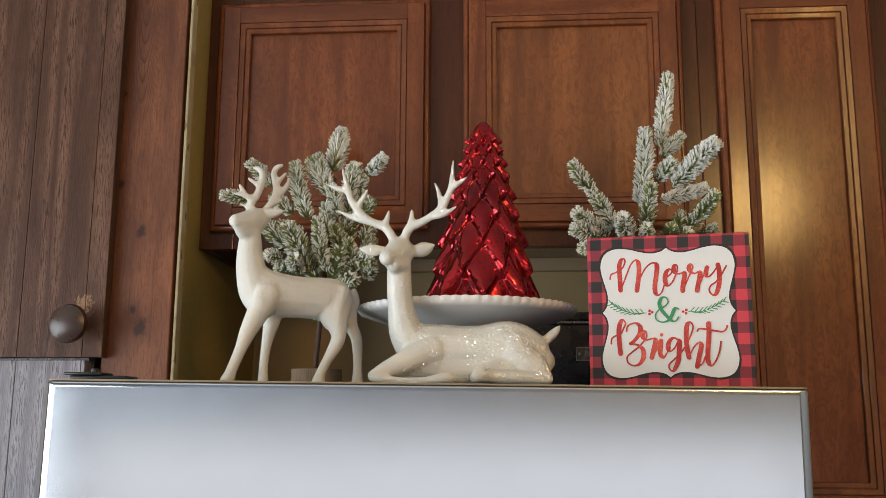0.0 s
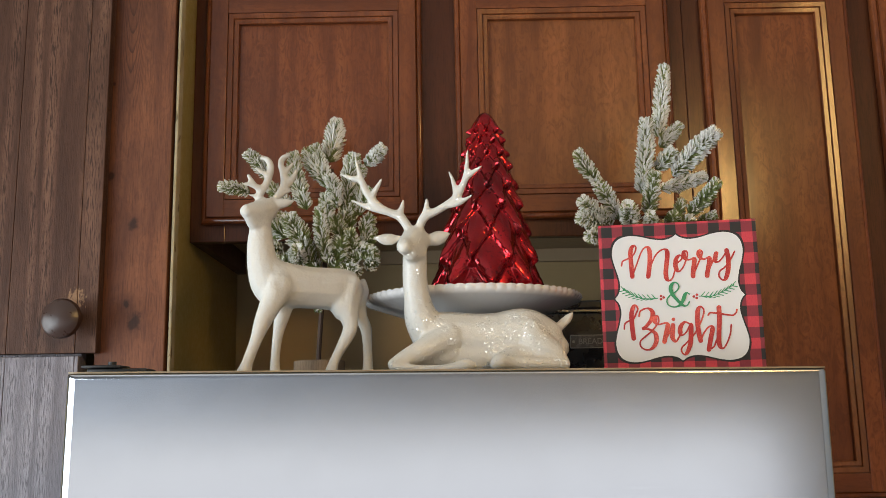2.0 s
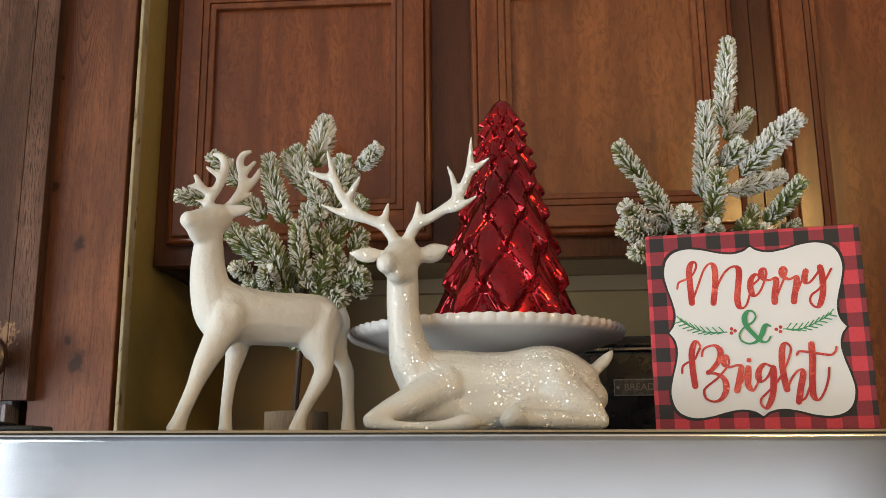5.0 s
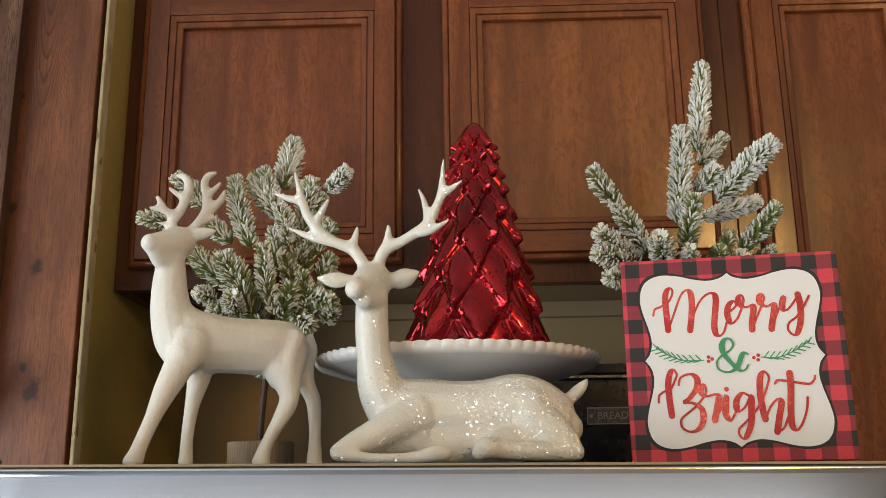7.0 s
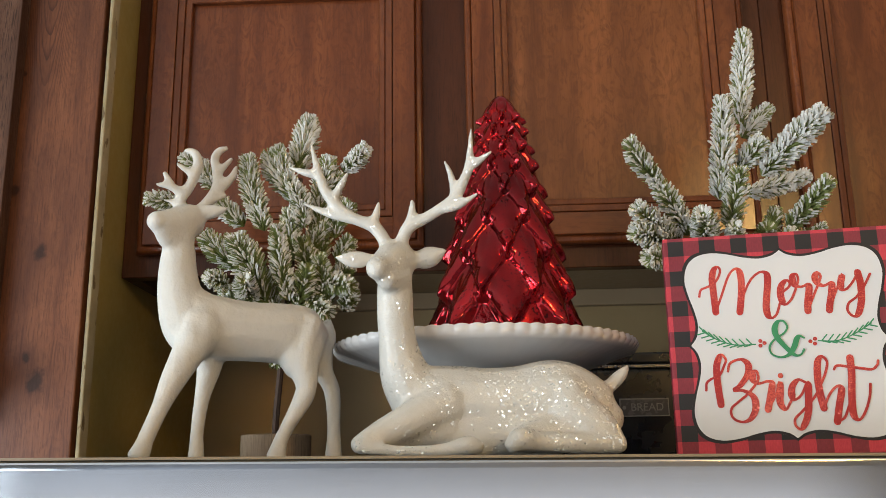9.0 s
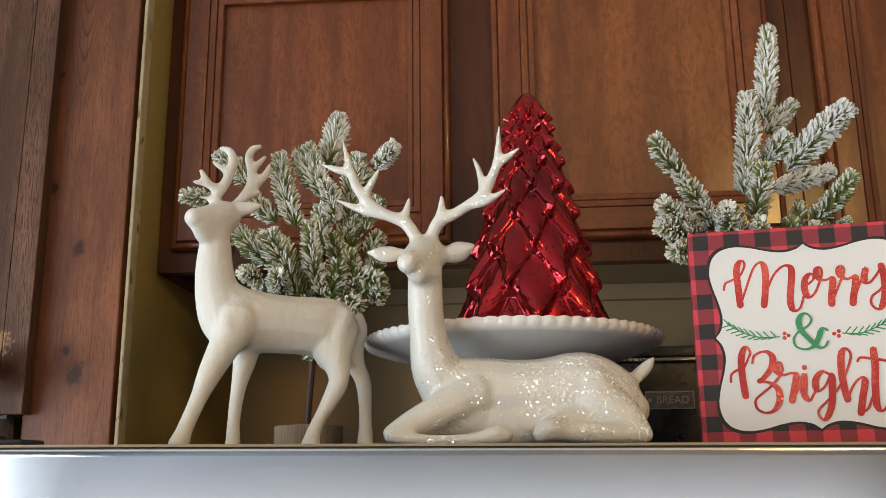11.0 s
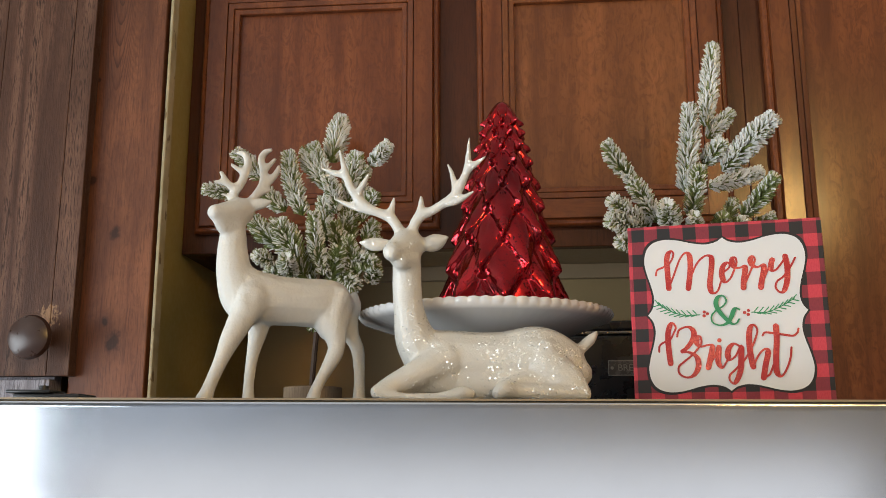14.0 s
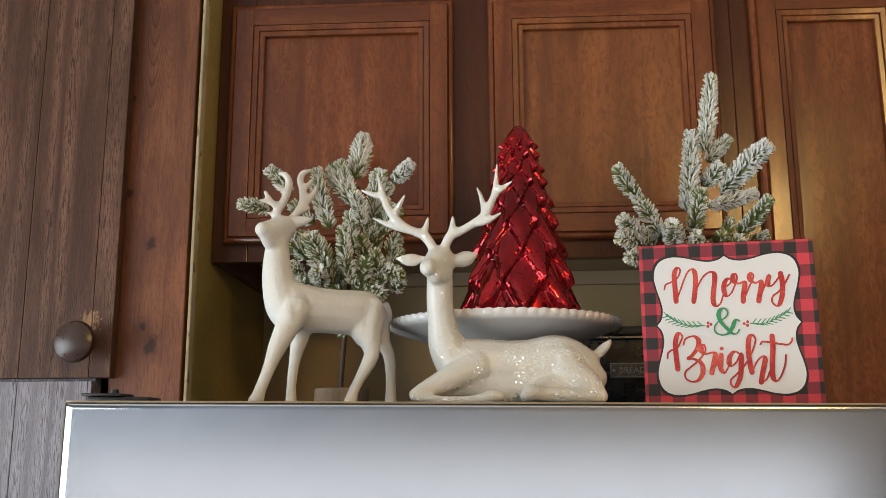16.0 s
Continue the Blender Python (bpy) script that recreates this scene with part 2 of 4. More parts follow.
def glittered(name, colour, fleck, share, rough, metal_fleck, cell=900.0, fur=0.0):
    """A coat with sparse bright flecks, each one tilted its own way."""
    n = Nodes(name)
    v = n.coords()
    vor = n.add("TexVoronoi", Scale=cell)
    n.link(v, vor.inputs["Vector"])
    sep = n.add("SeparateColor")
    n.link(vor.outputs["Color"], sep.inputs[0])
    patch = n.noise(v, 26, 3)
    pick = n.math("LESS_THAN", sep.outputs[0], n.math("MULTIPLY", n.grey(patch, 0.42, 0.66, 0.12, 1.9), share))
    col = n.mix(pick, n.mix(n.grey(n.noise(v, 14, 4), 0.3, 0.7, 0, 0.4), colour, tuple(c * 0.8 for c in colour)), fleck)
    geo = n.add("NewGeometry")
    sub = n.add("VectorMath")
    sub.operation = "SUBTRACT"
    sub.inputs[1].default_value = (0.5, 0.5, 0.5)
    n.link(vor.outputs["Color"], sub.inputs[0])
    amp = n.add("VectorMath")
    amp.operation = "SCALE"
    n.link(sub.outputs[0], amp.inputs[0])
    n.link(n.math("MULTIPLY", pick, 1.3), amp.inputs["Scale"])
    add = n.add("VectorMath")
    n.link(geo.outputs["Normal"], add.inputs[0])
    n.link(amp.outputs[0], add.inputs[1])
    unit = n.add("VectorMath")
    unit.operation = "NORMALIZE"
    n.link(add.outputs[0], unit.inputs[0])
    lump = n.bump(n.noise(v, 70, 5, 0.65), 0.35 + fur, 0.0025, unit.outputs[0])
    return n.out(col, n.math("SUBTRACT", rough, n.math("MULTIPLY", pick, rough - 0.12)), n.math("MULTIPLY", pick, metal_fleck), lump)


DEER_GLITTER = glittered("white_glitter_glaze", (0.64, 0.615, 0.555), (1.0, 0.97, 0.88), 0.125, 0.36, 0.34, 800.0, 0.25)
RED_GLITTER = glittered("red_glitter", (0.40, 0.012, 0.012), (0.78, 0.13, 0.085), 0.42, 0.5, 0.2, 1700.0)


def deer_matte():
    n = Nodes("matte_white_resin")
    hair = n.noise(n.coords((190, 190, 60), (0, 0.5, 0)), 1.0, 4, 0.65, 0.8)
    lump = n.noise(n.coords(), 45, 4)
    col = n.mix(n.grey(hair, 0.35, 0.75, 0.0, 0.25), (0.655, 0.63, 0.575), (0.54, 0.515, 0.46))
    return n.out(col, 0.75, specular=0.3, normal=n.bump(lump, 0.6, 0.005, n.bump(hair, 0.35, 0.0010)))


DEER_MATTE = deer_matte()


def mercury_glass():
    n = Nodes("red_mercury_glass")
    spots = n.noise(n.coords(), 330, 2, 0.5)
    patch = n.noise(n.coords((1, 1, 0.5)), 16, 3)
    dot = n.math("MULTIPLY", n.grey(spots, 0.61, 0.64), n.grey(patch, 0.4, 0.6))
    col = n.mix(dot, n.mix(n.grey(patch, 0.3, 0.7), (0.15, 0.002, 0.006), (0.58, 0.012, 0.020)), (0.05, 0.002, 0.004))
    return n.out(col, n.grey(patch, 0.3, 0.7, 0.05, 0.11), 0.95, n.bump(n.noise(n.coords(), 95, 3), 0.35, 0.0022), coat=0.45, coat_rough=0.03)


RED_GLASS = mercury_glass()


def needle(name, a, b, rough):
    n = Nodes(name)
    geo = n.add("NewGeometry")
    col = n.ramp(geo.outputs["Random Per Island"], [(0.0, a), (1.0, b)])
    return n.out(col, rough)


NEEDLE_GREEN = needle("fir_needle", (0.100, 0.132, 0.030), (0.235, 0.265, 0.075), 0.5)
NEEDLE_LIME = needle("fresh_fir_needle", (0.17, 0.21, 0.055), (0.32, 0.36, 0.13), 0.5)
NEEDLE_FROST = needle("frosted_needle", (0.66, 0.65, 0.60), (0.88, 0.87, 0.83), 0.85)


def plaid():
    n = Nodes("buffalo_plaid_print")
    c = n.add("TexCoord")
    sep = n.add("SeparateXYZ")
    n.link(c.outputs["Object"], sep.inputs[0])

    def stripe(socket, shift):
        return n.math("LESS_THAN", n.math("FRACT", n.math("ADD", n.math("MULTIPLY", socket, 1 / 0.0248), shift)), 0.5)

    a, b = stripe(sep.outputs["X"], 10.52), stripe(sep.outputs["Z"], 10.05)
    weave = n.noise(n.coords((1500, 1, 300)), 1.0, 2)
    red = n.mix(n.grey(weave, 0.3, 0.7), (0.50, 0.030, 0.050), (0.60, 0.050, 0.075))
    col = n.mix(n.math("MULTIPLY", n.math("ADD", a, b), 0.5), red, (0.012, 0.012, 0.014))
    half = n.math("MULTIPLY", n.math("ADD", a, b), 0.5)
    is_half = n.math("MULTIPLY", n.math("GREATER_THAN", half, 0.25), n.math("LESS_THAN", half, 0.75))
    col = n.mix(is_half, col, n.mix(n.grey(weave, 0.3, 0.7), (0.190, 0.018, 0.032), (0.25, 0.024, 0.040)))
    return n.out(col, 0.6)


PLAID = plaid()
PLAQUE_WHITE = painted("white_print", (0.69, 0.69, 0.69), 0.6, 0.03, 0.05, 400.0)
PRINT_BLACK = painted("black_print", (0.012, 0.011, 0.012), 0.6)
PRINT_GREEN = painted("green_print", (0.035, 0.26, 0.105), 0.6)


# ---- building helpers ----
def finish(ob, mats, smooth=True, angle=35):
    for m in mats if isinstance(mats, (list, tuple)) else [mats]:
        ob.data.materials.append(m)
    if smooth:
        ob.data.polygons.foreach_set("use_smooth", [True] * len(ob.data.polygons))
        ob.data.set_sharp_from_angle(angle=radians(angle))
    return ob


def part(name, bm, mats, parent=None, label="", smooth=True, angle=35):
    """Links a bmesh as one mesh object under a thing or a part."""
    me = bpy.data.meshes.new(name)
    bmesh.ops.recalc_face_normals(bm, faces=bm.faces)
    bm.to_mesh(me)
    bm.free()
    ob = new(name, me)
    finish(ob, mats, smooth, angle)
    if parent is not None:
        ob.parent = parent
    if label:
        tagged(ob, label)
    return ob


def thing(name, place, label, category, group="", kind="", turn=(0, 0, 0)):
    ob = new(name)
    ob.empty_display_size = 0.02
    ob.matrix_world = pose(*place, *turn)
    return tagged(ob, label, category, group, kind)


def box(bm, x0, x1, y0, y1, z0, z1, bevel=0.0, segments=2):
    made = bmesh.ops.create_cube(bm, size=1)["verts"]
    for v in made:
        v.co = Vector(((x0 + x1) / 2 + v.co.x * (x1 - x0), (y0 + y1) / 2 + v.co.y * (y1 - y0), (z0 + z1) / 2 + v.co.z * (z1 - z0)))
    if bevel:
        edges = list({e for v in made for e in v.link_edges})
        bmesh.ops.bevel(bm, geom=edges, offset=bevel, segments=segments, affect="EDGES", profile=0.5)
    return bm


def slab(name, x0, x1, y0, y1, z0, z1, mat, parent=None, bevel=0.001, label=""):
    return part(name, box(bmesh.new(), x0, x1, y0, y1, z0, z1, bevel), mat, parent, label, smooth=False)


def lathe(bm, profile, count=48, wave=None):
    """Turns (radius, height) pairs round the z axis. wave(i, angle) scales the radius."""
    rings = []
    for i, (r, z) in enumerate(profile):
        ring = []
        for k in range(count):
            a = 2 * math.pi * k / count
            s, dz = wave(i, a) if wave else (1.0, 0.0)
            ring.append(bm.verts.new((r * s * math.cos(a), r * s * math.sin(a), z + dz)))
        rings.append(ring)
    for a, b in zip(rings, rings[1:]):
        for k in range(count):
            bm.faces.new((a[k], a[(k + 1) % count], b[(k + 1) % count], b[k]))
    bm.faces.new(rings[0])
    bm.faces.new(rings[-1])
    return bm


def spline(points, steps=4):
    """Points along a smooth curve through the given ones."""
    p = [Vector(q) for q in points]
    if len(p) == 2:
        return [p[0].lerp(p[1], i / steps) for i in range(steps + 1)]
    p = [p[0] * 2 - p[1], *p, p[-1] * 2 - p[-2]]
    made = []
    for a, b, c, d in zip(p, p[1:], p[2:], p[3:]):
        for i in range(steps):
            t = i / steps
            made.append(0.5 * (2 * b + (c - a) * t + (2 * a - 5 * b + 4 * c - d) * t * t + (3 * b - a - 3 * c + d) * t ** 3))
    return made + [p[-2]]


def limb(bm, stations, sides=12, flat=1.0, steps=4):
    """A round-ended tube through (x, y, z, radius) stations; flat squeezes it in depth."""
    line = spline(stations, steps)
    pts = [Vector(q[:3]) for q in line]
    rad = [max(q[3], 0.0008) for q in line]
    first, last = (pts[1] - pts[0]).normalized(), (pts[-1] - pts[-2]).normalized()
    pts = [pts[0] - first * rad[0] * 0.8, pts[0] - first * rad[0] * 0.5, *pts, pts[-1] + last * rad[-1] * 0.5, pts[-1] + last * rad[-1] * 0.8]
    rad = [rad[0] * 0.45, rad[0] * 0.85, *rad, rad[-1] * 0.85, rad[-1] * 0.45]
    side = Vector((0, 1, 0))
    rings = []
    for i, (c, r) in enumerate(zip(pts, rad)):
        d = (pts[min(i + 1, len(pts) - 1)] - pts[max(i - 1, 0)]).normalized()
        side = (side - d * side.dot(d)).normalized()
        up = d.cross(side)
        rings.append([bm.verts.new(c + (side * math.cos(a) * flat + up * math.sin(a)) * r) for a in (2 * math.pi * k / sides for k in range(sides))])
    for a, b in zip(rings, rings[1:]):
        for k in range(sides):
            bm.faces.new((a[k], a[(k + 1) % sides], b[(k + 1) % sides], b[k]))
    bm.faces.new(rings[0])
    bm.faces.new(rings[-1])


# ---- the room ----
WALL_Y = 1.745


def structure(name, x0, x1, y0, y1, z0, z1, mat, label, category, bevel=0.0):
    ob = slab(name, x0, x1, y0, y1, z0, z1, mat, None, bevel)
    return tagged(ob, label, category, kind="structure")


# Unseen shell added round the kitchen: floor, ceiling, south, west and east walls.
structure("floor", -2.4, 2.6, -2.7, 1.85, -0.05, 0.0, FLOOR, "unseen grey boarded floor closing the room", "floor")
structure("ceiling", -2.4, 2.6, -2.7, 1.85, 2.88, 2.94, CEILING, "plain white kitchen ceiling", "ceiling")
structure("wall_north", -0.495, 2.6, WALL_Y, 1.85, 0.0, 2.88, KHAKI_WALL, "khaki painted wall behind the cabinets", "wall")
bm = bmesh.new()
for y0, y1, z0, z1 in ((-2.7, -2.5, 0, 2.88), (0.86, 1.85, 0, 2.88), (-2.5, 0.86, 0, 0.85), (-2.5, 0.86, 2.05, 2.88)):
    box(bm, -2.5, -2.4, y0, y1, z0, z1)
tagged(part("wall_west", bm, PALE), "pale grey wall with a window opening", "wall", kind="structure")
structure("wall_east", 2.6, 2.7, -2.7, 1.85, 0.0, 2.88, PALE, "plain pale grey kitchen wall", "wall")
bm = bmesh.new()
for x0, x1, z0, z1 in ((-2.4, -2.28, 0, 2.88), (1.56, 2.6, 0, 2.88), (-2.28, 1.56, 0, 0.5), (-2.28, 1.56, 1.68, 2.88)):
    box(bm, x0, x1, -2.8, -2.7, z0, z1)
tagged(part("wall_south", bm, SOUTH_GREY), "unseen grey wall with a wide window opening", "wall", kind="structure")
structure("wall_alcove", -0.600, -0.495, 1.347, 1.85, 0.0, 2.88, OLIVE, "olive painted side wall of the fridge alcove", "wall")
structure("wall_pantry", -2.4, -0.600, 1.75, 1.85, 0.0, 2.88, OLIVE, "olive wall behind the pantry doors", "wall")
# Unseen boxes added so no daylight leaks into the gaps round the pantry doors.
bm = bmesh.new()
box(bm, -1.08, -1.03, 1.31, 1.749, 0.0, 2.88)
box(bm, -1.029, -0.603, 1.31, 1.345, 2.442, 2.88)
tagged(part("pantry_light_block", bm, OLIVE), "unseen olive boxes added to keep daylight out of the pantry door gaps", "wall", kind="structure")
structure("corner_bead", -0.4980, -0.4934, 1.3265, 1.3465, 0.0, 2.88, PLASTER, "chipped bare plaster edge of the alcove wall", "trim", 0.0015)
board = structure("wood_trim", -0.047, 0.0535, 0.0, 0.0245, -1.75, 0.71, CEDAR, "knotty reddish cedar board beside the alcove", "trim", 0.0015)
board.location = (-0.5545, 1.322, 1.75)


# ---- pantry doors beside the alcove ----
def pantry_door(name, z0, z1, x1, mat, label):
    door = thing(name, (-0.8, 1.302, z0), label, "door", "pantry doors")
    h = z1 - z0
    edges = (-1.02, -0.925, -0.821, -0.7185, -0.6210, x1)
    for a, b in zip(edges, edges[1:]):
        slab("plank", a + 0.8 + 0.0002, b + 0.8 - 0.0002, 0.0, 0.0195, 0.0, h, mat, door, 0.0009)
    # The lower backing reaches up behind the gap to block light through it.
    slab("backing", edges[0] + 0.802, x1 + 0.798, 0.0175, 0.0355, 0.014, h + 0.011 if mat is OAK_GREY else h - 0.002, mat, door)
    return door


upper = pantry_door("pantry_door", 1.7965, 2.44, -0.5915, OAK_DARK, "closed dark brown planked pantry door with a bronze knob")
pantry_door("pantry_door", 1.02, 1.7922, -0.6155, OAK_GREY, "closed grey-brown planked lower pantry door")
bm = lathe(bmesh.new(), [(0.0105, 0.0), (0.0105, 0.009), (0.0095, 0.016), (0.0170, 0.021), (0.0255, 0.026), (0.0280, 0.031), (0.0258, 0.037), (0.0190, 0.0412), (0.0095, 0.0433), (0.001, 0.0438)], 40)
knob = part("knob", bm, BRONZE, upper, "round oiled-bronze knob with worn wood above it")
knob.matrix_local = pose(-0.629 + 0.8, 0.0, 1.8425 - 1.797, 90, 0, 0)


# ---- kitchen cabinets over and beside the fridge ----
FACE = 1.41


def rings_mesh(bm, x0, x1, z0, z1, steps):
    """Concentric rectangles, each (inset, y) further in, joined into a moulding."""
    loops = []
    for inset, y in steps:
        a, b, c, d = x0 + inset, x1 - inset, z0 + inset, z1 - inset
        loops.append([bm.verts.new(q) for q in ((a, y, c), (b, y, c), (b, y, d), (a, y, d))])
    for p, q in zip(loops, loops[1:]):
        for k in range(4):
            bm.faces.new((p[k], p[(k + 1) % 4], q[(k + 1) % 4], q[k]))
    return loops


def cabinet_door(cabinet, x0, x1, z0, z1, board):
    """Framed door: a rounded rim, stiles and rails, a two-step moulding and a sunk flat panel. Local to the cabinet's base."""
    f, r, w = -0.020, 0.0095, 0.0362
    door = part("door", box(bmesh.new(), x0 + 0.004, x1 - 0.004, -0.006, -0.0005, z0 + 0.004, z1 - 0.004), CHERRY, cabinet)
    bm = bmesh.new()
    rings_mesh(bm, x0, x1, z0, z1, [(0.001, -0.0015), (0, -0.0045), (0.0002, f + 0.0085), (0.0012, f + 0.0062), (0.0035, f + 0.0048), (0.0070, f + 0.0044), (0.0082, f + 0.0052), (0.0090, f + 0.0058), (r + 0.0004, f + 0.003)])
    part("rim", bm, CHERRY, door, angle=40)
    for a, b in ((x0 + r, x0 + w), (x1 - w, x1 - r)):
        slab("stile", a, b, f, -0.0055, z0 + r, z1 - r, CHERRY, door, 0.0009)
    for a, b in ((z0 + r, z0 + w), (z1 - w, z1 - r)):
        slab("rail", x0 + w - 0.0002, x1 - w + 0.0002, f + 0.0002, -0.0055, a, b, CHERRY_ACROSS, door, 0.0009)
    bm = bmesh.new()
    rings_mesh(bm, x0 + w - 0.0006, x1 - w + 0.0006, z0 + w - 0.0006, z1 - w + 0.0006,
               [(0, f + 0.004), (0.0012, f + 0.0042), (0.0016, f + 0.0006), (0.0024, f + 0.0002), (0.0090, f + 0.0017), (0.0096, f + 0.0024), (0.0097, f + 0.0048), (0.0106, f + 0.0048), (0.0108, f + 0.0032), (0.0114, f + 0.0028), (0.0172, f + 0.0041), (0.0180, f + 0.0050), (0.0182, f + 0.0134)])
    part("moulding", bm, CHERRY, door, angle=25)
    k = w + 0.0165
    slab("panel", x0 + k, x1 - k, f + 0.0115, -0.0058, z0 + k, z1 - k, board, door, 0)
    return door


def cabinet(label, x0, x1, z0, z1, doors, rail, stiles):
    ob = thing("wall_cabinet", (x0, FACE, z0), label, "cabinet", "kitchen wall cabinets")
    w, h, d = x1 - x0, z1 - z0, WALL_Y - FACE
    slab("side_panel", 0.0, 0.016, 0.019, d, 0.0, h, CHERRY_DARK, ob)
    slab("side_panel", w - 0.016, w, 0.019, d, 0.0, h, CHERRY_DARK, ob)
    slab("bottom_panel", 0.016, w - 0.016, 0.019, d - 0.001, 0.038, 0.050, KHAKI, ob, 0)
    slab("top_panel", 0.016, w - 0.016, 0.019, d - 0.001, h - 0.016, h, CHERRY_DARK, ob, 0)
    slab("hanging_rail", 0.017, w - 0.017, d - 0.016, d - 0.001, 0.013, 0.0375, KHAKI, ob)
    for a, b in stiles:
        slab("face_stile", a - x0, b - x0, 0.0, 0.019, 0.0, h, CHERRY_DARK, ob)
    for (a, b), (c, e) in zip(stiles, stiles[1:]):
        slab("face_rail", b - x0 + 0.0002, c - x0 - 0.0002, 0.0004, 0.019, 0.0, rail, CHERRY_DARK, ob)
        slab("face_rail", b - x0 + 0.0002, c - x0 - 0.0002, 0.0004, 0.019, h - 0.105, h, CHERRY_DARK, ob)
    for a, b, c, e, board in doors:
        cabinet_door(ob, a - x0, b - x0, c - z0, e - z0, board)
    return ob


cabinet("closed cherry-stained double wall cabinet above the fridge", -0.4945, 0.2907, 1.9725, 2.455,
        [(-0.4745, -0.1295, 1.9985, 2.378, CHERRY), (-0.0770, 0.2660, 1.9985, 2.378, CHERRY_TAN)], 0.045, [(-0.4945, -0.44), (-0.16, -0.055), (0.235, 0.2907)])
cabinet("closed tall cherry-stained wall cabinet beside the fridge", 0.2912, 0.86, 1.540, 2.455,
        [(0.3185, 0.5535, 1.572, 2.380, CHERRY), (0.592, 0.827, 1.572, 2.380, CHERRY)], 0.045, [(0.2912, 0.34), (0.53, 0.615), (0.80, 0.86)])

# ---- fridge ----
# Tan colour that stands for warm light glinting on the door's top edge.
GLINT_TAN = painted("tan_edge_glint", (0.24, 0.175, 0.10), 0.35, 0.1, 0.05, 200.0)
SLOPE = 0.0095


def top_at(x):
    """The height of the fridge's top, which leans a little to one side."""
    return 1.7466 - SLOPE * (x + 0.0985)


fridge = thing("fridge", (-0.1151, 1.30, 0.0), "stainless steel fridge with decorations standing on its top", "fridge", turn=(0, math.degrees(SLOPE), 0))
slab("body", -0.379, 0.379, -0.295, 0.415, 0.02, 1.7466, BLACK_METAL, fridge, 0.004)


def fridge_door(name, z0, z1, label):
    bm = box(bmesh.new(), -0.3835, 0.3835, -0.369, -0.301, z0, z1)
    tall = [e for e in bm.edges if abs(e.verts[0].co.z - e.verts[1].co.z) > 0.1 and e.verts[0].co.y < -0.33]
    bmesh.ops.bevel(bm, geom=tall, offset=0.0115, segments=8, affect="EDGES", profile=0.5)
    for z in (z0 + 0.006, z1 - 0.006):
        bmesh.ops.bisect_plane(bm, geom=[*bm.verts, *bm.edges, *bm.faces], plane_co=(0, 0, z), plane_no=(0, 0, 1))
    rim = [e for e in bm.edges if abs(e.verts[0].co.z - e.verts[1].co.z) < 1e-4 and min(abs(e.verts[0].co.z - z0), abs(e.verts[0].co.z - z1)) < 1e-4]
    bmesh.ops.bevel(bm, geom=rim, offset=0.0026, segments=3, affect="EDGES", profile=0.5)
    ob = part(name, bm, STEEL, fridge, label, angle=50)
    for f in ob.data.polygons:
        f.use_smooth = f.area < 0.02
    return ob


fridge_door("freezer_door", 1.12, 1.7449, "brushed stainless steel door with rounded sides")
# Strip added along the door top to carry the painted glint.
bm = box(bmesh.new(), -0.3825, 0.3825, -0.3695, -0.301, 1.7451, 1.7468)
tall = [e for e in bm.edges if abs(e.verts[0].co.z - e.verts[1].co.z) > 0.001 and e.verts[0].co.y < -0.33]
bmesh.ops.bevel(bm, geom=tall, offset=0.011, segments=8, affect="EDGES", profile=0.5)
part("top_glint", bm, GLINT_TAN, fridge, "thin tan strip painted as the warm glint along the door top", smooth=False)
fridge_door("lower_door", 0.06, 1.11, "brushed stainless steel lower door")
bm = box(bmesh.new(), -0.374, -0.312, -0.335, -0.300, 1.7468, 1.7520, 0.0018)
box(bm, -0.379, -0.338, -0.338, -0.306, 1.7522, 1.7552, 0.0012)
bmesh.ops.create_cone(bm, cap_ends=True, segments=20, radius1=0.0048, radius2=0.0042, depth=0.013, matrix=pose(-0.352, -0.322, 1.7530))
part("hinge_cover", bm, BLACK_PLASTIC, fridge, "black plastic hinge")

# ---- bread box behind the figures ----
bx, by = 0.135, 1.442
bread = thing("bread_box", (bx, by, top_at(bx)), "black metal bread box with a steel name tag", "bread box")
slab("body", -0.150, 0.150, 0.0, 0.20, 0.0, 0.112, BLACK_METAL, bread, 0.004)
slab("lid", -0.153, 0.153, -0.003, 0.203, 0.1165, 0.1305, BLACK_METAL, bread, 0.003)
slab("lid_band", -0.1515, 0.1515, -0.002, 0.202, 0.1122, 0.1163, TAG_STEEL, bread, 0.0008)
tag = slab("name_tag", -0.041, 0.0155, -0.0022, -0.0004, 0.056, 0.0765, TAG_PLATE, bread, 0.0006, "small dark tag with a steel rim lettered BREAD")
for x0, x1, z0, z1 in ((-0.0412, 0.0157, 0.0752, 0.0767), (-0.0412, 0.0157, 0.0558, 0.0570), (-0.0412, -0.0402, 0.0571, 0.0751), (0.0147, 0.0157, 0.0571, 0.0751)):
    slab("rim", x0, x1, -0.0030, -0.0023, z0, z1, TAG_RIM, tag, 0.0002)
text = bpy.data.curves.new("lettering", "FONT")
text.body, text.size, text.extrude, text.align_x, text.align_y = "BREAD", 0.0125, 0.0001, "CENTER", "CENTER"
lettering = new("lettering", text)
text.materials.append(TAG_RIM)
lettering.parent = tag
lettering.matrix_local = pose(-0.0095, -0.0024, 0.0662, 90, 0, 0)
bm = bmesh.new()
bmesh.ops.create_cone(bm, cap_ends=True, segments=16, radius1=0.0022, radius2=0.0022, depth=0.0006, matrix=pose(-0.036, -0.0024, 0.0662, 90))
part("rivet", bm, TAG_RIM, tag)

# ---- cake stand and red glass tree ----
cx, cy = -0.062, 1.222
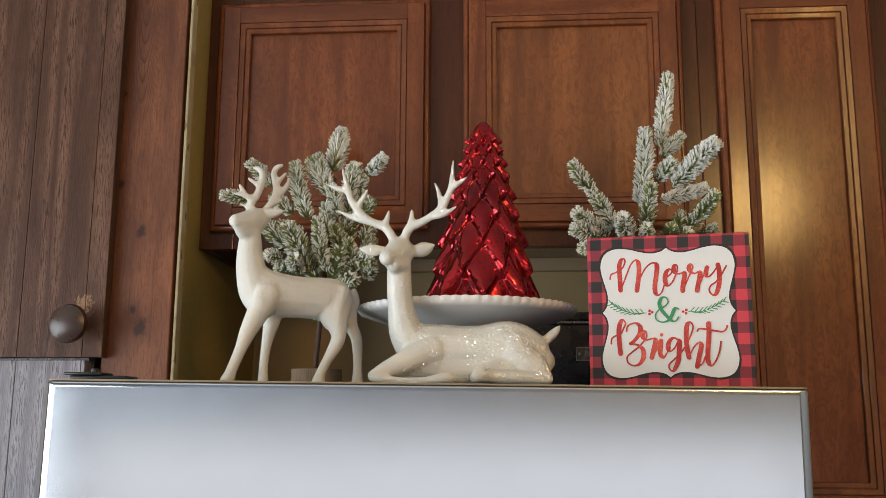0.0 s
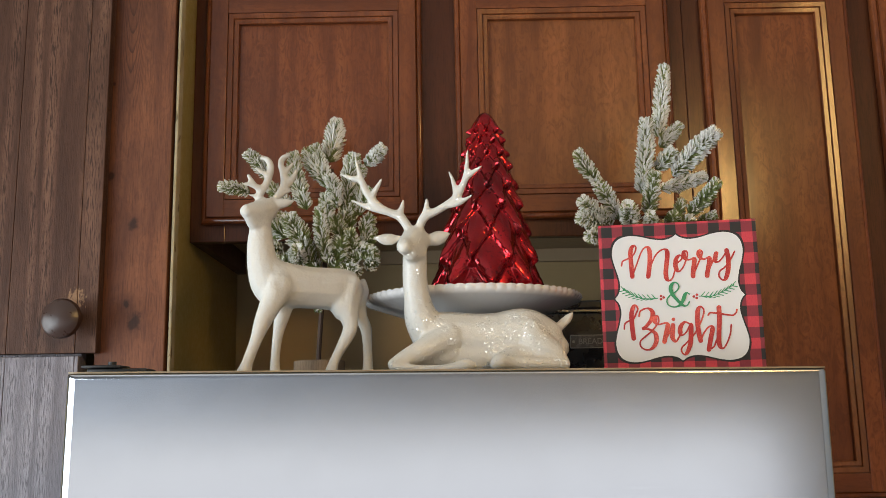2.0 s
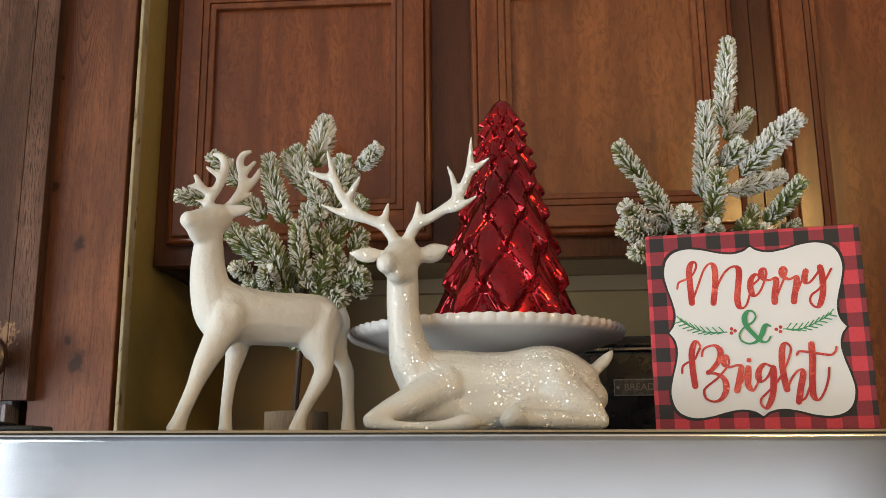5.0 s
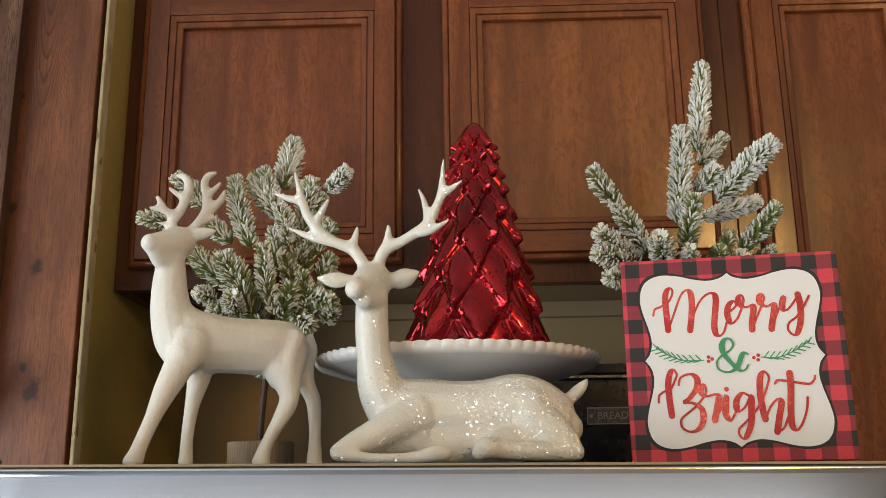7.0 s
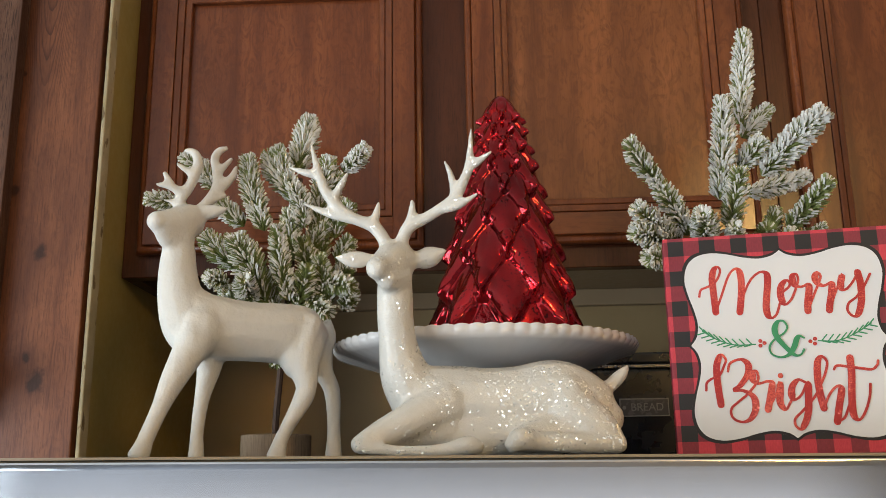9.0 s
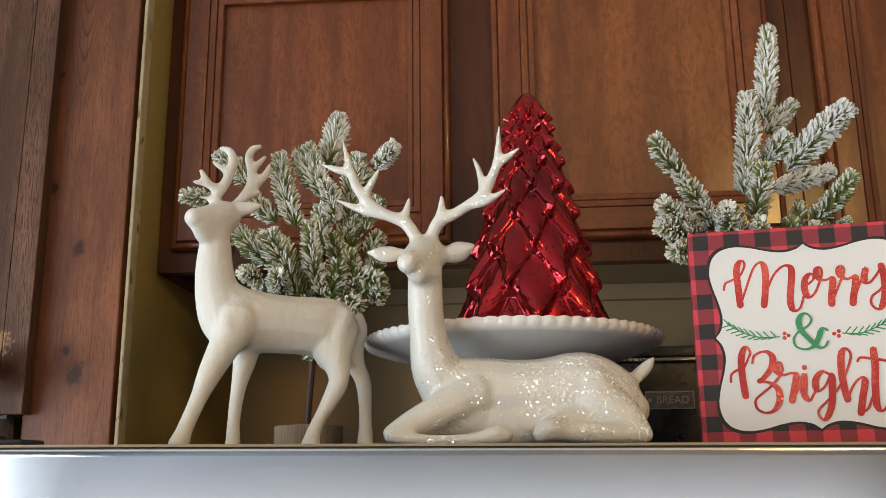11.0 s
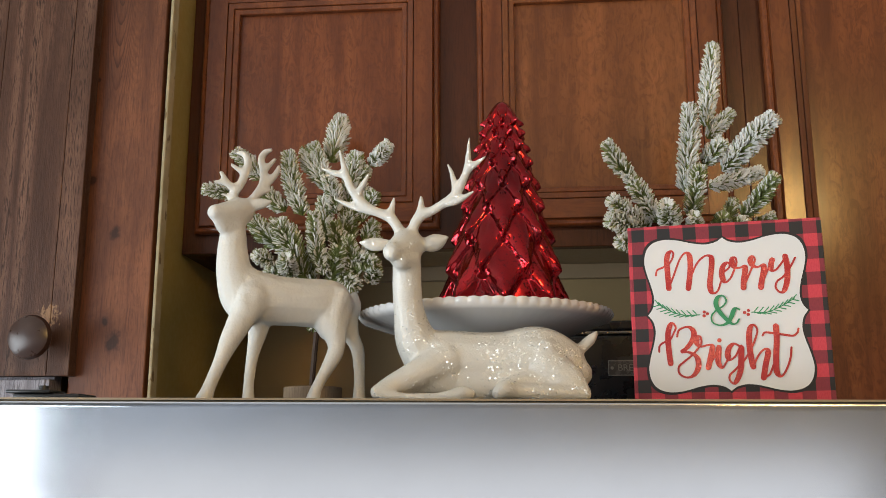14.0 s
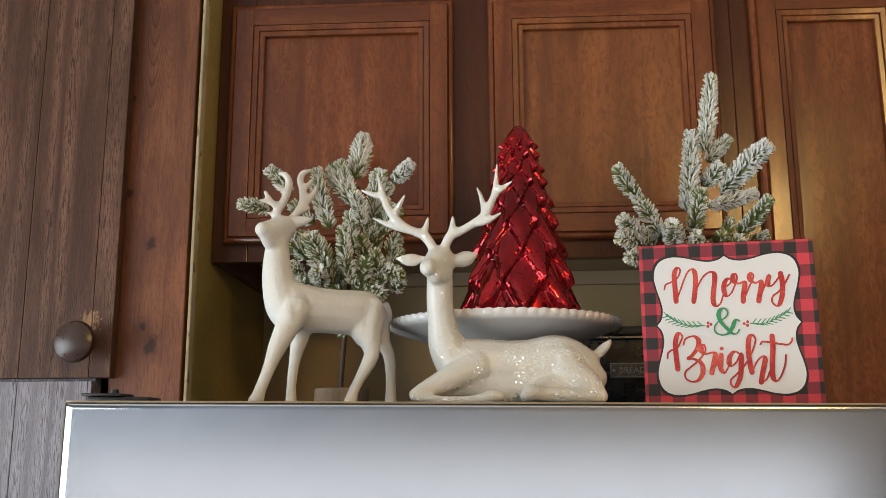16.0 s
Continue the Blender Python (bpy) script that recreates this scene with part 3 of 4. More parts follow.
stand = thing("cake_stand", (cx, cy, top_at(cx)), "white porcelain cake stand with a scalloped rim", "cake stand")
rim_z = 0.108


def scallop(i, a):
    k = {4: 0.5, 5: 1.0, 6: 0.8, 7: 0.3}.get(i, 0.0)
    s = abs(math.sin(a * 36))
    return 1 + k * 0.012 * (s - 0.6), k * 0.0012 * (s - 0.5)


plate = [(0.030, rim_z - 0.038), (0.062, rim_z - 0.036), (0.094, rim_z - 0.0245), (0.134, rim_z - 0.0112), (0.1405, rim_z - 0.0092), (0.1440, rim_z - 0.0045), (0.1425, rim_z), (0.135, rim_z), (0.118, rim_z - 0.006), (0.085, rim_z - 0.0155), (0.004, rim_z - 0.0165)]
part("plate", lathe(bmesh.new(), plate, 504, scallop), PORCELAIN, stand, angle=60)
part("pedestal", lathe(bmesh.new(), [(0.060, 0.0), (0.060, 0.004), (0.052, 0.010), (0.030, 0.020), (0.022, 0.034), (0.024, 0.052), (0.036, 0.064), (0.045, 0.0705)], 64), PORCELAIN, stand, angle=60)

TREE_Z0 = top_at(cx) + rim_z - 0.0163
TREE_H = 2.112 - TREE_Z0


def glass_tree():
    """A cone with staggered rows of pointed knobs and sunk kite-shaped facets between them."""
    n, around, up = 8, 256, 280
    rows = [0.095, 0.225, 0.372, 0.50, 0.607, 0.70, 0.775, 0.838, 0.893]
    ext = [-0.035, *rows, 0.94, 0.98]
    grid = []
    for iq in range(up + 1):
        q = iq / up
        r0 = 0.0578 * (1 - q) + 0.0108
        if q > 0.93:
            r0 *= math.sqrt(max(0.0, 1 - ((q - 0.93) / 0.0705) ** 2.6))
        ring = []
        for ia in range(around):
            u = ia / around * n
            knob, bead = 0.0, 0.0
            for i in range(len(ext)):
                c = ext[i]
                lo = ext[max(i - 1, 0)]
                hi = ext[min(i + 1, len(ext) - 1)]
                if not lo - 0.05 < q < ext[min(i + 2, len(ext) - 1)] + 0.02:
                    continue
                s = 0.5 * (i % 2)
                du_gap = abs((u - s) % 1 - 0.5)
                du_knob = 0.5 - du_gap
                if 0 < i < len(ext) - 2:
                    size = 0.0125 * (1 - c) + 0.0030
                    top = ext[min(i + 2, len(ext) - 1)]
                    v = (q - c) / (hi - c) if q < hi else 1 + (q - hi) / max(top - hi, 0.02)
                    p = v - du_knob / 0.5
                    half = 0.5 * (v if v < 1 else 2 - v)
                    fold = max(0.0, 1 - du_knob / half) * min(1.0, 1.6 * v) * (1 - 0.5 * v) if 0 < v < 2 else 0.0
                    tip = size * (1 - 0.95 * du_knob / 0.5)
                    lean = tip * (1 - p / 1.35) if p > 0 else tip * (1 + p / 0.26)
                    knob = max(knob, lean + 0.50 * size * fold)
                    e = (du_knob / 0.22) ** 2 + ((q - c - 0.1 * (hi - c)) / (0.42 * (hi - c))) ** 2
                    bead = max(bead, (0.0030 + 0.0030 * max(0.0, c - 0.2)) * max(0.0, 1 - e) ** 0.7)
            r = r0 + max(0.0, knob) + bead
            r *= 1 - 0.085 * max(0.0, 1 - q / 0.22)
            if q < 0.018:
                r -= (0.018 - q) * 0.25
            a = 2 * math.pi * ia / around - 1.5708 - math.pi / n
            ring.append((r * math.cos(a), r * math.sin(a), q * TREE_H))
        grid.append(ring)
    verts = [v for ring in grid for v in ring]
    faces = [(i * around + k, i * around + (k + 1) % around, (i + 1) * around + (k + 1) % around, (i + 1) * around + k) for i in range(up) for k in range(around)]
    faces += [tuple(range(around)), tuple(up * around + k for k in range(around))]
    me = bpy.data.meshes.new("glass_tree")
    me.from_pydata(verts, [], faces)
    ob = new("glass_tree", me)
    finish(ob, RED_GLASS, True, 180)
    sm = ob.modifiers.new("rounded", "SMOOTH")
    sm.factor, sm.iterations = 0.5, 1
    ob.matrix_world = pose(-0.0415, 1.225, TREE_Z0, 0, 0.4, 2)
    return tagged(ob, "red faceted mercury-glass Christmas tree on the cake stand", "ornament")


glass_tree()

# ---- plaid sign ----
sign = slab("box_sign", -0.091, 0.091, 0.0, 0.030, -0.0865, 0.0885, PLAID, None, 0.0008)
sign.matrix_world = pose(0.1763, 1.0734, 1.8335, 0, 0, -9.2)
tagged(sign, "red and black plaid box sign reading Merry and Bright", "sign")


def outline(grow):
    """The plaque's outline: four like quarters between pointed notches."""
    quarter = spline([(0, 74.0), (6, 70.0), (16, 68.0), (28, 69.6), (42, 73.3), (55, 74.6), (66, 71.6), (72.5, 64.5), (75, 53), (73, 41), (69, 27), (67.2, 16), (69, 6.5), (73.6, 0)], 4)
    pts = []
    for sx, sz, rev in ((1, 1, False), (1, -1, True), (-1, -1, False), (-1, 1, True)):
        run = [(p[0] * sx, p[1] * sz) for p in (Vector((*q[:2], 0)) if len(q) == 2 else q for q in quarter)]
        pts += (run[::-1] if rev else run)[:-1]
    k = 1 + grow / 72
    return [(-1.0 + x * k, -0.6 + z * k) for x, z in pts]


def plate_mesh(points, front, back):
    bm = bmesh.new()
    a = [bm.verts.new((x / 1000, front, z / 1000)) for x, z in points]
    b = [bm.verts.new((x / 1000, back, z / 1000)) for x, z in points]
    bm.faces.new(a)
    for k in range(len(a)):
        bm.faces.new((a[k], a[(k + 1) % len(a)], b[(k + 1) % len(a)], b[k]))
    return bm


part("plaque_border", plate_mesh(outline(2.2), -0.0004, 0.0002), PRINT_BLACK, sign, "black line round the plaque", smooth=False)
plaque = part("plaque", plate_mesh(outline(0.0), -0.0008, 0.0001), PLAQUE_WHITE, sign, "white scalloped plaque", smooth=False)


def brush(bm, words, thick, thin, lift):
    """One brush stroke through 'x,z' millimetre pairs, broad where the brush goes down."""
    line = spline([(*map(float, w.split(",")), 0.0) for w in words.split()], 7)
    n = len(line)
    width = []
    for i in range(n):
        d = line[min(i + 1, n - 1)] - line[max(i - 1, 0)]
        down = max(0.0, -d.y / max(d.length, 1e-6))
        width.append(thin + (thick - thin) * down ** 1.5)
    for _ in range(4):
        width = [(width[max(i - 1, 0)] + 2 * width[i] + width[min(i + 1, n - 1)]) / 4 for i in range(n)]
    prev = None
    for i in range(n):
        d = (line[min(i + 1, n - 1)] - line[max(i - 1, 0)]).normalized()
        side = Vector((-d.y, d.x, 0)) * width[i] / 2
        y = -0.00095 - lift - i * 2.5e-6
        ends = []
        for s in (1, -1):
            q = line[i] + side * s
            ends.append((bm.verts.new((q.x / 1000, y, q.y / 1000)), bm.verts.new((q.x / 1000, y + 0.0004, q.y / 1000))))
        if prev:
            bm.faces.new((prev[0][0], prev[1][0], ends[1][0], ends[0][0]))
            bm.faces.new((prev[0][0], ends[0][0], ends[0][1], prev[0][1]))
            bm.faces.new((prev[1][0], prev[1][1], ends[1][1], ends[1][0]))
        prev = ends
    for end, way in ((0, -1), (n - 1, 1)):
        c, y = line[end], -0.00093 - lift - end * 2.5e-6
        bm.faces.new([bm.verts.new(((c.x + math.cos(a) * width[end] / 2) / 1000, y, (c.y + math.sin(a) * width[end] / 2) / 1000)) for a in (math.pi * k / 6 for k in range(12))])


LIFT = [0.0]


def letter(name, strokes, mat, label, thick=5.4, thin=1.9):
    bm = bmesh.new()
    for stroke in strokes:
        brush(bm, stroke, thick, thin, LIFT[0])
        LIFT[0] += 0.00004
    return part(name, bm, mat, sign, label, smooth=False)


def dots(name, words, radius, mat, label=""):
    for w in words.split():
        x, z = map(float, w.split(","))
        bm = bmesh.new()
        bmesh.ops.create_cone(bm, cap_ends=True, segments=14, radius1=radius, radius2=radius * 0.9, depth=0.0006, matrix=pose(x / 1000, -0.001, z / 1000, 90))
        part(name, bm, mat, sign, label)


letter("letter", ["-65.4,38.8 -63.9,44.0 -59.2,46.1 -53.3,48.9 -49.6,53.5 -47.6,59.3 -49.4,62.3 -52.5,60.0 -54.3,53.7 -54.2,43.0 -53.6,25.4",
    "-53.6,25.4 -48.4,38.0 -41.6,54.2 -36.2,59.9 -32.7,57.4 -32.0,49.0 -33.1,37.3 -35.2,24.6",
    "-35.2,24.6 -31.6,37.3 -25.0,49.9 -17.8,55.9 -12.7,55.1 -11.8,49.2 -13.7,36.4 -14.9,27.2 -13.9,20.6 -10.7,18.9 -7.2,22.2 -4.3,30.2"], RED_GLITTER, "red glitter brush letter M")
letter("letter", ["-4.3,37.9 -0.1,40.0 4.2,43.7 4.3,47.2 1.7,48.1 -2.0,44.0 -3.2,37.1 -2.0,31.2 0.5,29.3 4.8,33.2 8.8,41.2"], RED_GLITTER, "red glitter brush letter e")
letter("letter", ["8.8,41.2 11.2,48.1 10.3,52.8 7.5,51.8 7.1,47.1 9.0,43.5 13.4,42.6 17.9,44.2 18.7,40.7 16.7,30.4 16.0,23.0"], RED_GLITTER, "red glitter brush letter r")
letter("letter", ["16.0,23.0 21.4,34.8 27.4,47.3 28.0,51.2 26.0,53.2 23.9,49.8 25.2,45.0 29.8,42.5 35.5,44.5 35.4,38.8 32.7,27.4 31.9,22.8"], RED_GLITTER, "red glitter brush letter r")
letter("letter", ["31.9,22.8 36.7,34.1 42.6,46.5 44.3,50.4 42.3,43.1 43.2,38.8 46.9,39.4 52.6,46.0 55.8,51.7",
    "55.8,51.7 57.0,42.3 56.0,28.6 52.4,18.5 48.4,17.5 45.2,22.2 46.9,27.9 52.7,32.2 58.9,39.9 64.7,50.0"], RED_GLITTER, "red glitter brush letter y")
letter("letter", ["-65.9,-36.2 -65.1,-30.6 -60.9,-27.3 -55.2,-25.2 -50.8,-17.4 -49.2,-12.9 -51.8,-8.9 -54.6,-11.6 -56.8,-19.5 -56.8,-33.1 -55.7,-47.7",
    "-48.3,-22.0 -46.7,-16.4 -42.1,-13.6 -36.5,-13.3 -32.5,-18.0 -34.2,-25.9 -40.3,-33.6 -44.3,-36.8 -37.3,-37.7 -30.7,-42.8 -30.1,-51.7 -34.6,-59.3 -41.3,-61.4 -47.6,-57.9 -48.2,-51.2 -42.3,-45.8 -35.3,-40.4 -29.3,-33.9"], RED_GLITTER, "red glitter brush letter B")
letter("letter", ["-29.3,-33.9 -26.0,-28.4 -26.9,-22.7 -29.6,-23.8 -30.1,-29.4 -25.9,-32.2 -19.2,-30.8 -16.2,-33.2 -18.5,-43.1 -21.0,-52.4"], RED_GLITTER, "red glitter brush letter r")
letter("letter", ["-21.0,-52.4 -14.7,-42.1 -10.6,-32.2 -10.8,-38.9 -11.5,-47.8 -8.0,-52.7 -4.4,-47.9 -0.6,-41.4"], RED_GLITTER, "red glitter brush letter i")
letter("letter", ["8.8,-32.8 3.6,-30.4 -1.1,-34.7 -2.7,-41.3 -0.5,-45.4 4.8,-41.6 9.9,-32.8 9.5,-43.9 7.7,-57.1 2.5,-67.4 -1.6,-65.6 -1.8,-60.1 4.8,-53.7 13.0,-45.1 18.0,-37.5"], RED_GLITTER, "red glitter brush letter g")
letter("letter", ["18.0,-37.5 23.3,-26.6 25.7,-17.7 22.4,-13.1 18.8,-17.5 17.6,-30.8 18.5,-44.2 19.8,-52.5",
    "19.8,-52.5 25.1,-42.1 31.0,-36.3 33.9,-39.1 31.0,-51.1 28.4,-63.0"], RED_GLITTER, "red glitter brush letter h")
letter("letter", ["28.4,-63.0 34.0,-59.9 38.0,-51.3",
    "42.6,-14.9 42.5,-27.2 40.7,-44.8 40.5,-57.9 44.3,-61.9 49.1,-55.9 53.4,-45.1 55.0,-35.3",
    "30.1,-23.4 32.5,-20.6 39.9,-21.5 50.3,-23.4 57.6,-24.3 61.5,-21.2 62.5,-17.9"], RED_GLITTER, "red glitter brush letter t")
letter("ampersand", ["10.8,2.0 7.7,3.7 5.3,1.1 3.1,-4.5 -1.2,-10.5 -7.9,-12.5 -14.2,-9.6 -15.3,-3.8 -11.1,1.7 -4.1,6.0 -0.8,10.9 -3.3,15.8 -7.7,15.3 -10.4,9.7 -8.8,2.7 -2.9,-5.4 3.1,-11.3 7.5,-10.8 10.0,-7.0"], PRINT_GREEN, "green ampersand", 4.6, 1.5)
dots("i_dot", "-9.3,-26.7", 0.0021, RED_GLITTER)
dots("berry", "-21.7,1.0 -22.0,-2.7 -18.8,-0.8 19.0,1.0 18.6,-2.8 15.4,-0.9", 0.0016, RED_GLITTER, "red berry")
SPRIG_A = "-65.0,10.7 -54.2,3.4 -41.2,-1.3 -25.7,-1.6"
SPRIG_B = "21.4,-0.7 35.4,-1.2 48.8,3.9 61.3,11.3"


def sprig(words):
    """A printed fir sprig: a stem with paired slanting leaves."""
    line = spline([(*map(float, w.split(",")), 0.0) for w in words.split()], 6)
    out = (line[-1] - line[0]).normalized() * (1 if abs(line[0].x) < abs(line[-1].x) else -1)
    bm = bmesh.new()
    brush(bm, words, 1.2, 0.9, 0.0)
    for i in range(1, len(line) - 1, 2):
        for s in (1, -1):
            d = (out + Vector((-out.y, out.x, 0)) * s * 0.62).normalized() * (7.0 - 2.0 * abs(i / len(line) - 0.4))
            a, b = line[i], line[i] + d
            brush(bm, "%.2f,%.2f %.2f,%.2f" % (a.x, a.y, b.x, b.y), 1.15, 0.95, 0.00003 * (i + (s > 0)))
    return part("printed_sprig", bm, PRINT_GREEN, sign, "green printed fir sprig", smooth=False)


sprig(SPRIG_A)
sprig(SPRIG_B)


# ---- deer figures: each one mesh ----
def figure(name, build, mat, label, voxel):
    bm = bmesh.new()
    build(bm)
    for v in bm.verts:
        v.co.z = max(v.co.z, top_at(v.co.x) + 0.0004)
    ob = part(name, bm, mat, angle=180)
    re = ob.modifiers.new("blend", "REMESH")
    re.mode, re.voxel_size, re.use_smooth_shade = "VOXEL", voxel, True
    sm = ob.modifiers.new("soften", "SMOOTH")
    sm.factor, sm.iterations = 0.5, 16
    return tagged(ob, label, "figurine")


def standing_deer(bm):
    def tube(s, flat=1.0):
        limb(bm, s, flat=flat)

    tube([(-0.320, 1.095, 1.926, 0.0140), (-0.320, 1.095, 1.907, 0.0163), (-0.317, 1.095, 1.885, 0.0190), (-0.311, 1.098, 1.864, 0.0223), (-0.302, 1.100, 1.854, 0.0246)])
    tube([(-0.304, 1.100, 1.855, 0.0227), (-0.284, 1.112, 1.860, 0.0250), (-0.260, 1.125, 1.859, 0.0253), (-0.236, 1.140, 1.859, 0.0263), (-0.221, 1.148, 1.860, 0.0230), (-0.211, 1.152, 1.855, 0.0120)])
    tube([(-0.302, 1.100, 1.859, 0.0161), (-0.303, 1.083, 1.837, 0.0138), (-0.311, 1.070, 1.811, 0.0103), (-0.316, 1.060, 1.790, 0.0073), (-0.323, 1.052, 1.766, 0.0067), (-0.325, 1.050, 1.758, 0.0077), (-0.327, 1.050, 1.753, 0.0090)])
    tube([(-0.295, 1.115, 1.842, 0.0144), (-0.297, 1.120, 1.826, 0.0106), (-0.302, 1.122, 1.803, 0.0069), (-0.305, 1.122, 1.776, 0.0059), (-0.305, 1.122, 1.760, 0.0064), (-0.305, 1.122, 1.754, 0.0075)])
    tube([(-0.220, 1.146, 1.858, 0.0200), (-0.220, 1.136, 1.836, 0.0162), (-0.215, 1.130, 1.812, 0.0096), (-0.218, 1.130, 1.800, 0.0087), (-0.229, 1.128, 1.779, 0.0064), (-0.235, 1.126, 1.766, 0.0064), (-0.237, 1.125, 1.758, 0.0076), (-0.238, 1.125, 1.753, 0.0090)])
    tube([(-0.212, 1.160, 1.846, 0.0152), (-0.206, 1.165, 1.826, 0.0091), (-0.199, 1.168, 1.810, 0.0076), (-0.197, 1.168, 1.781, 0.0062), (-0.197, 1.168, 1.760, 0.0072), (-0.197, 1.168, 1.753, 0.0084)])
    tube([(-0.214, 1.136, 1.865, 0.0118), (-0.217, 1.130, 1.847, 0.0102), (-0.217, 1.127, 1.827, 0.0082)])
    tube([(-0.300, 1.085, 1.863, 0.0102), (-0.300, 1.078, 1.844, 0.0092)])
    tube([(-0.313, 1.098, 1.878, 0.0195), (-0.299, 1.103, 1.867, 0.0225), (-0.280, 1.113, 1.862, 0.0235)])
    tube([(-0.297, 1.094, 1.858, 0.0205), (-0.301, 1.084, 1.840, 0.0150)])
    tube([(-0.228, 1.142, 1.853, 0.0235), (-0.222, 1.136, 1.833, 0.0172)])
    tube([(-0.288, 1.110, 1.850, 0.0185), (-0.260, 1.124, 1.851, 0.0190), (-0.236, 1.138, 1.850, 0.0190)])
    tube([(-0.202, 1.158, 1.871, 0.0041), (-0.199, 1.160, 1.856, 0.0051), (-0.202, 1.160, 1.842, 0.0025)])
    tube([(-0.315, 1.100, 1.952, 0.0156), (-0.321, 1.090, 1.946, 0.0159), (-0.328, 1.078, 1.944, 0.0123), (-0.332, 1.070, 1.944, 0.0089)])
    tube([(-0.318, 1.093, 1.936, 0.0125), (-0.325, 1.083, 1.932, 0.0095), (-0.329, 1.075, 1.936, 0.0066)])
    tube([(-0.314, 1.102, 1.958, 0.0064), (-0.302, 1.100, 1.959, 0.0068), (-0.292, 1.100, 1.960, 0.0063), (-0.282, 1.100, 1.962, 0.0024)], 0.8)
    tube([(-0.324, 1.100, 1.963, 0.0054), (-0.323, 1.100, 1.971, 0.0049), (-0.317, 1.102, 1.982, 0.0049), (-0.313, 1.106, 1.996, 0.0050), (-0.312, 1.110, 2.009, 0.0048), (-0.317, 1.112, 2.019, 0.0040), (-0.325, 1.112, 2.021, 0.0025)])
    tube([(-0.317, 1.102, 1.981, 0.0044), (-0.324, 1.098, 1.979, 0.0044), (-0.331, 1.094, 1.982, 0.0037), (-0.341, 1.090, 1.983, 0.0024)])
    tube([(-0.329, 1.095, 1.982, 0.0039), (-0.336, 1.094, 1.994, 0.0029)])
    tube([(-0.314, 1.106, 1.995, 0.0040), (-0.327, 1.100, 2.004, 0.0025)])
    tube([(-0.324, 1.100, 1.968, 0.0034), (-0.335, 1.094, 1.970, 0.0019)])
    tube([(-0.307, 1.105, 1.963, 0.0054), (-0.302, 1.110, 1.972, 0.0050), (-0.297, 1.118, 1.987, 0.0050), (-0.299, 1.124, 2.004, 0.0046), (-0.303, 1.128, 2.017, 0.0044), (-0.300, 1.130, 2.026, 0.0041), (-0.293, 1.130, 2.029, 0.0028)])
    tube([(-0.298, 1.122, 2.002, 0.0041), (-0.288, 1.130, 2.018, 0.0026)])
    tube([(-0.296, 1.118, 1.983, 0.0045), (-0.286, 1.126, 1.999, 0.0041), (-0.283, 1.130, 2.011, 0.0023)])
    tube([(-0.300, 1.110, 1.972, 0.0040), (-0.289, 1.118, 1.980, 0.0025)])


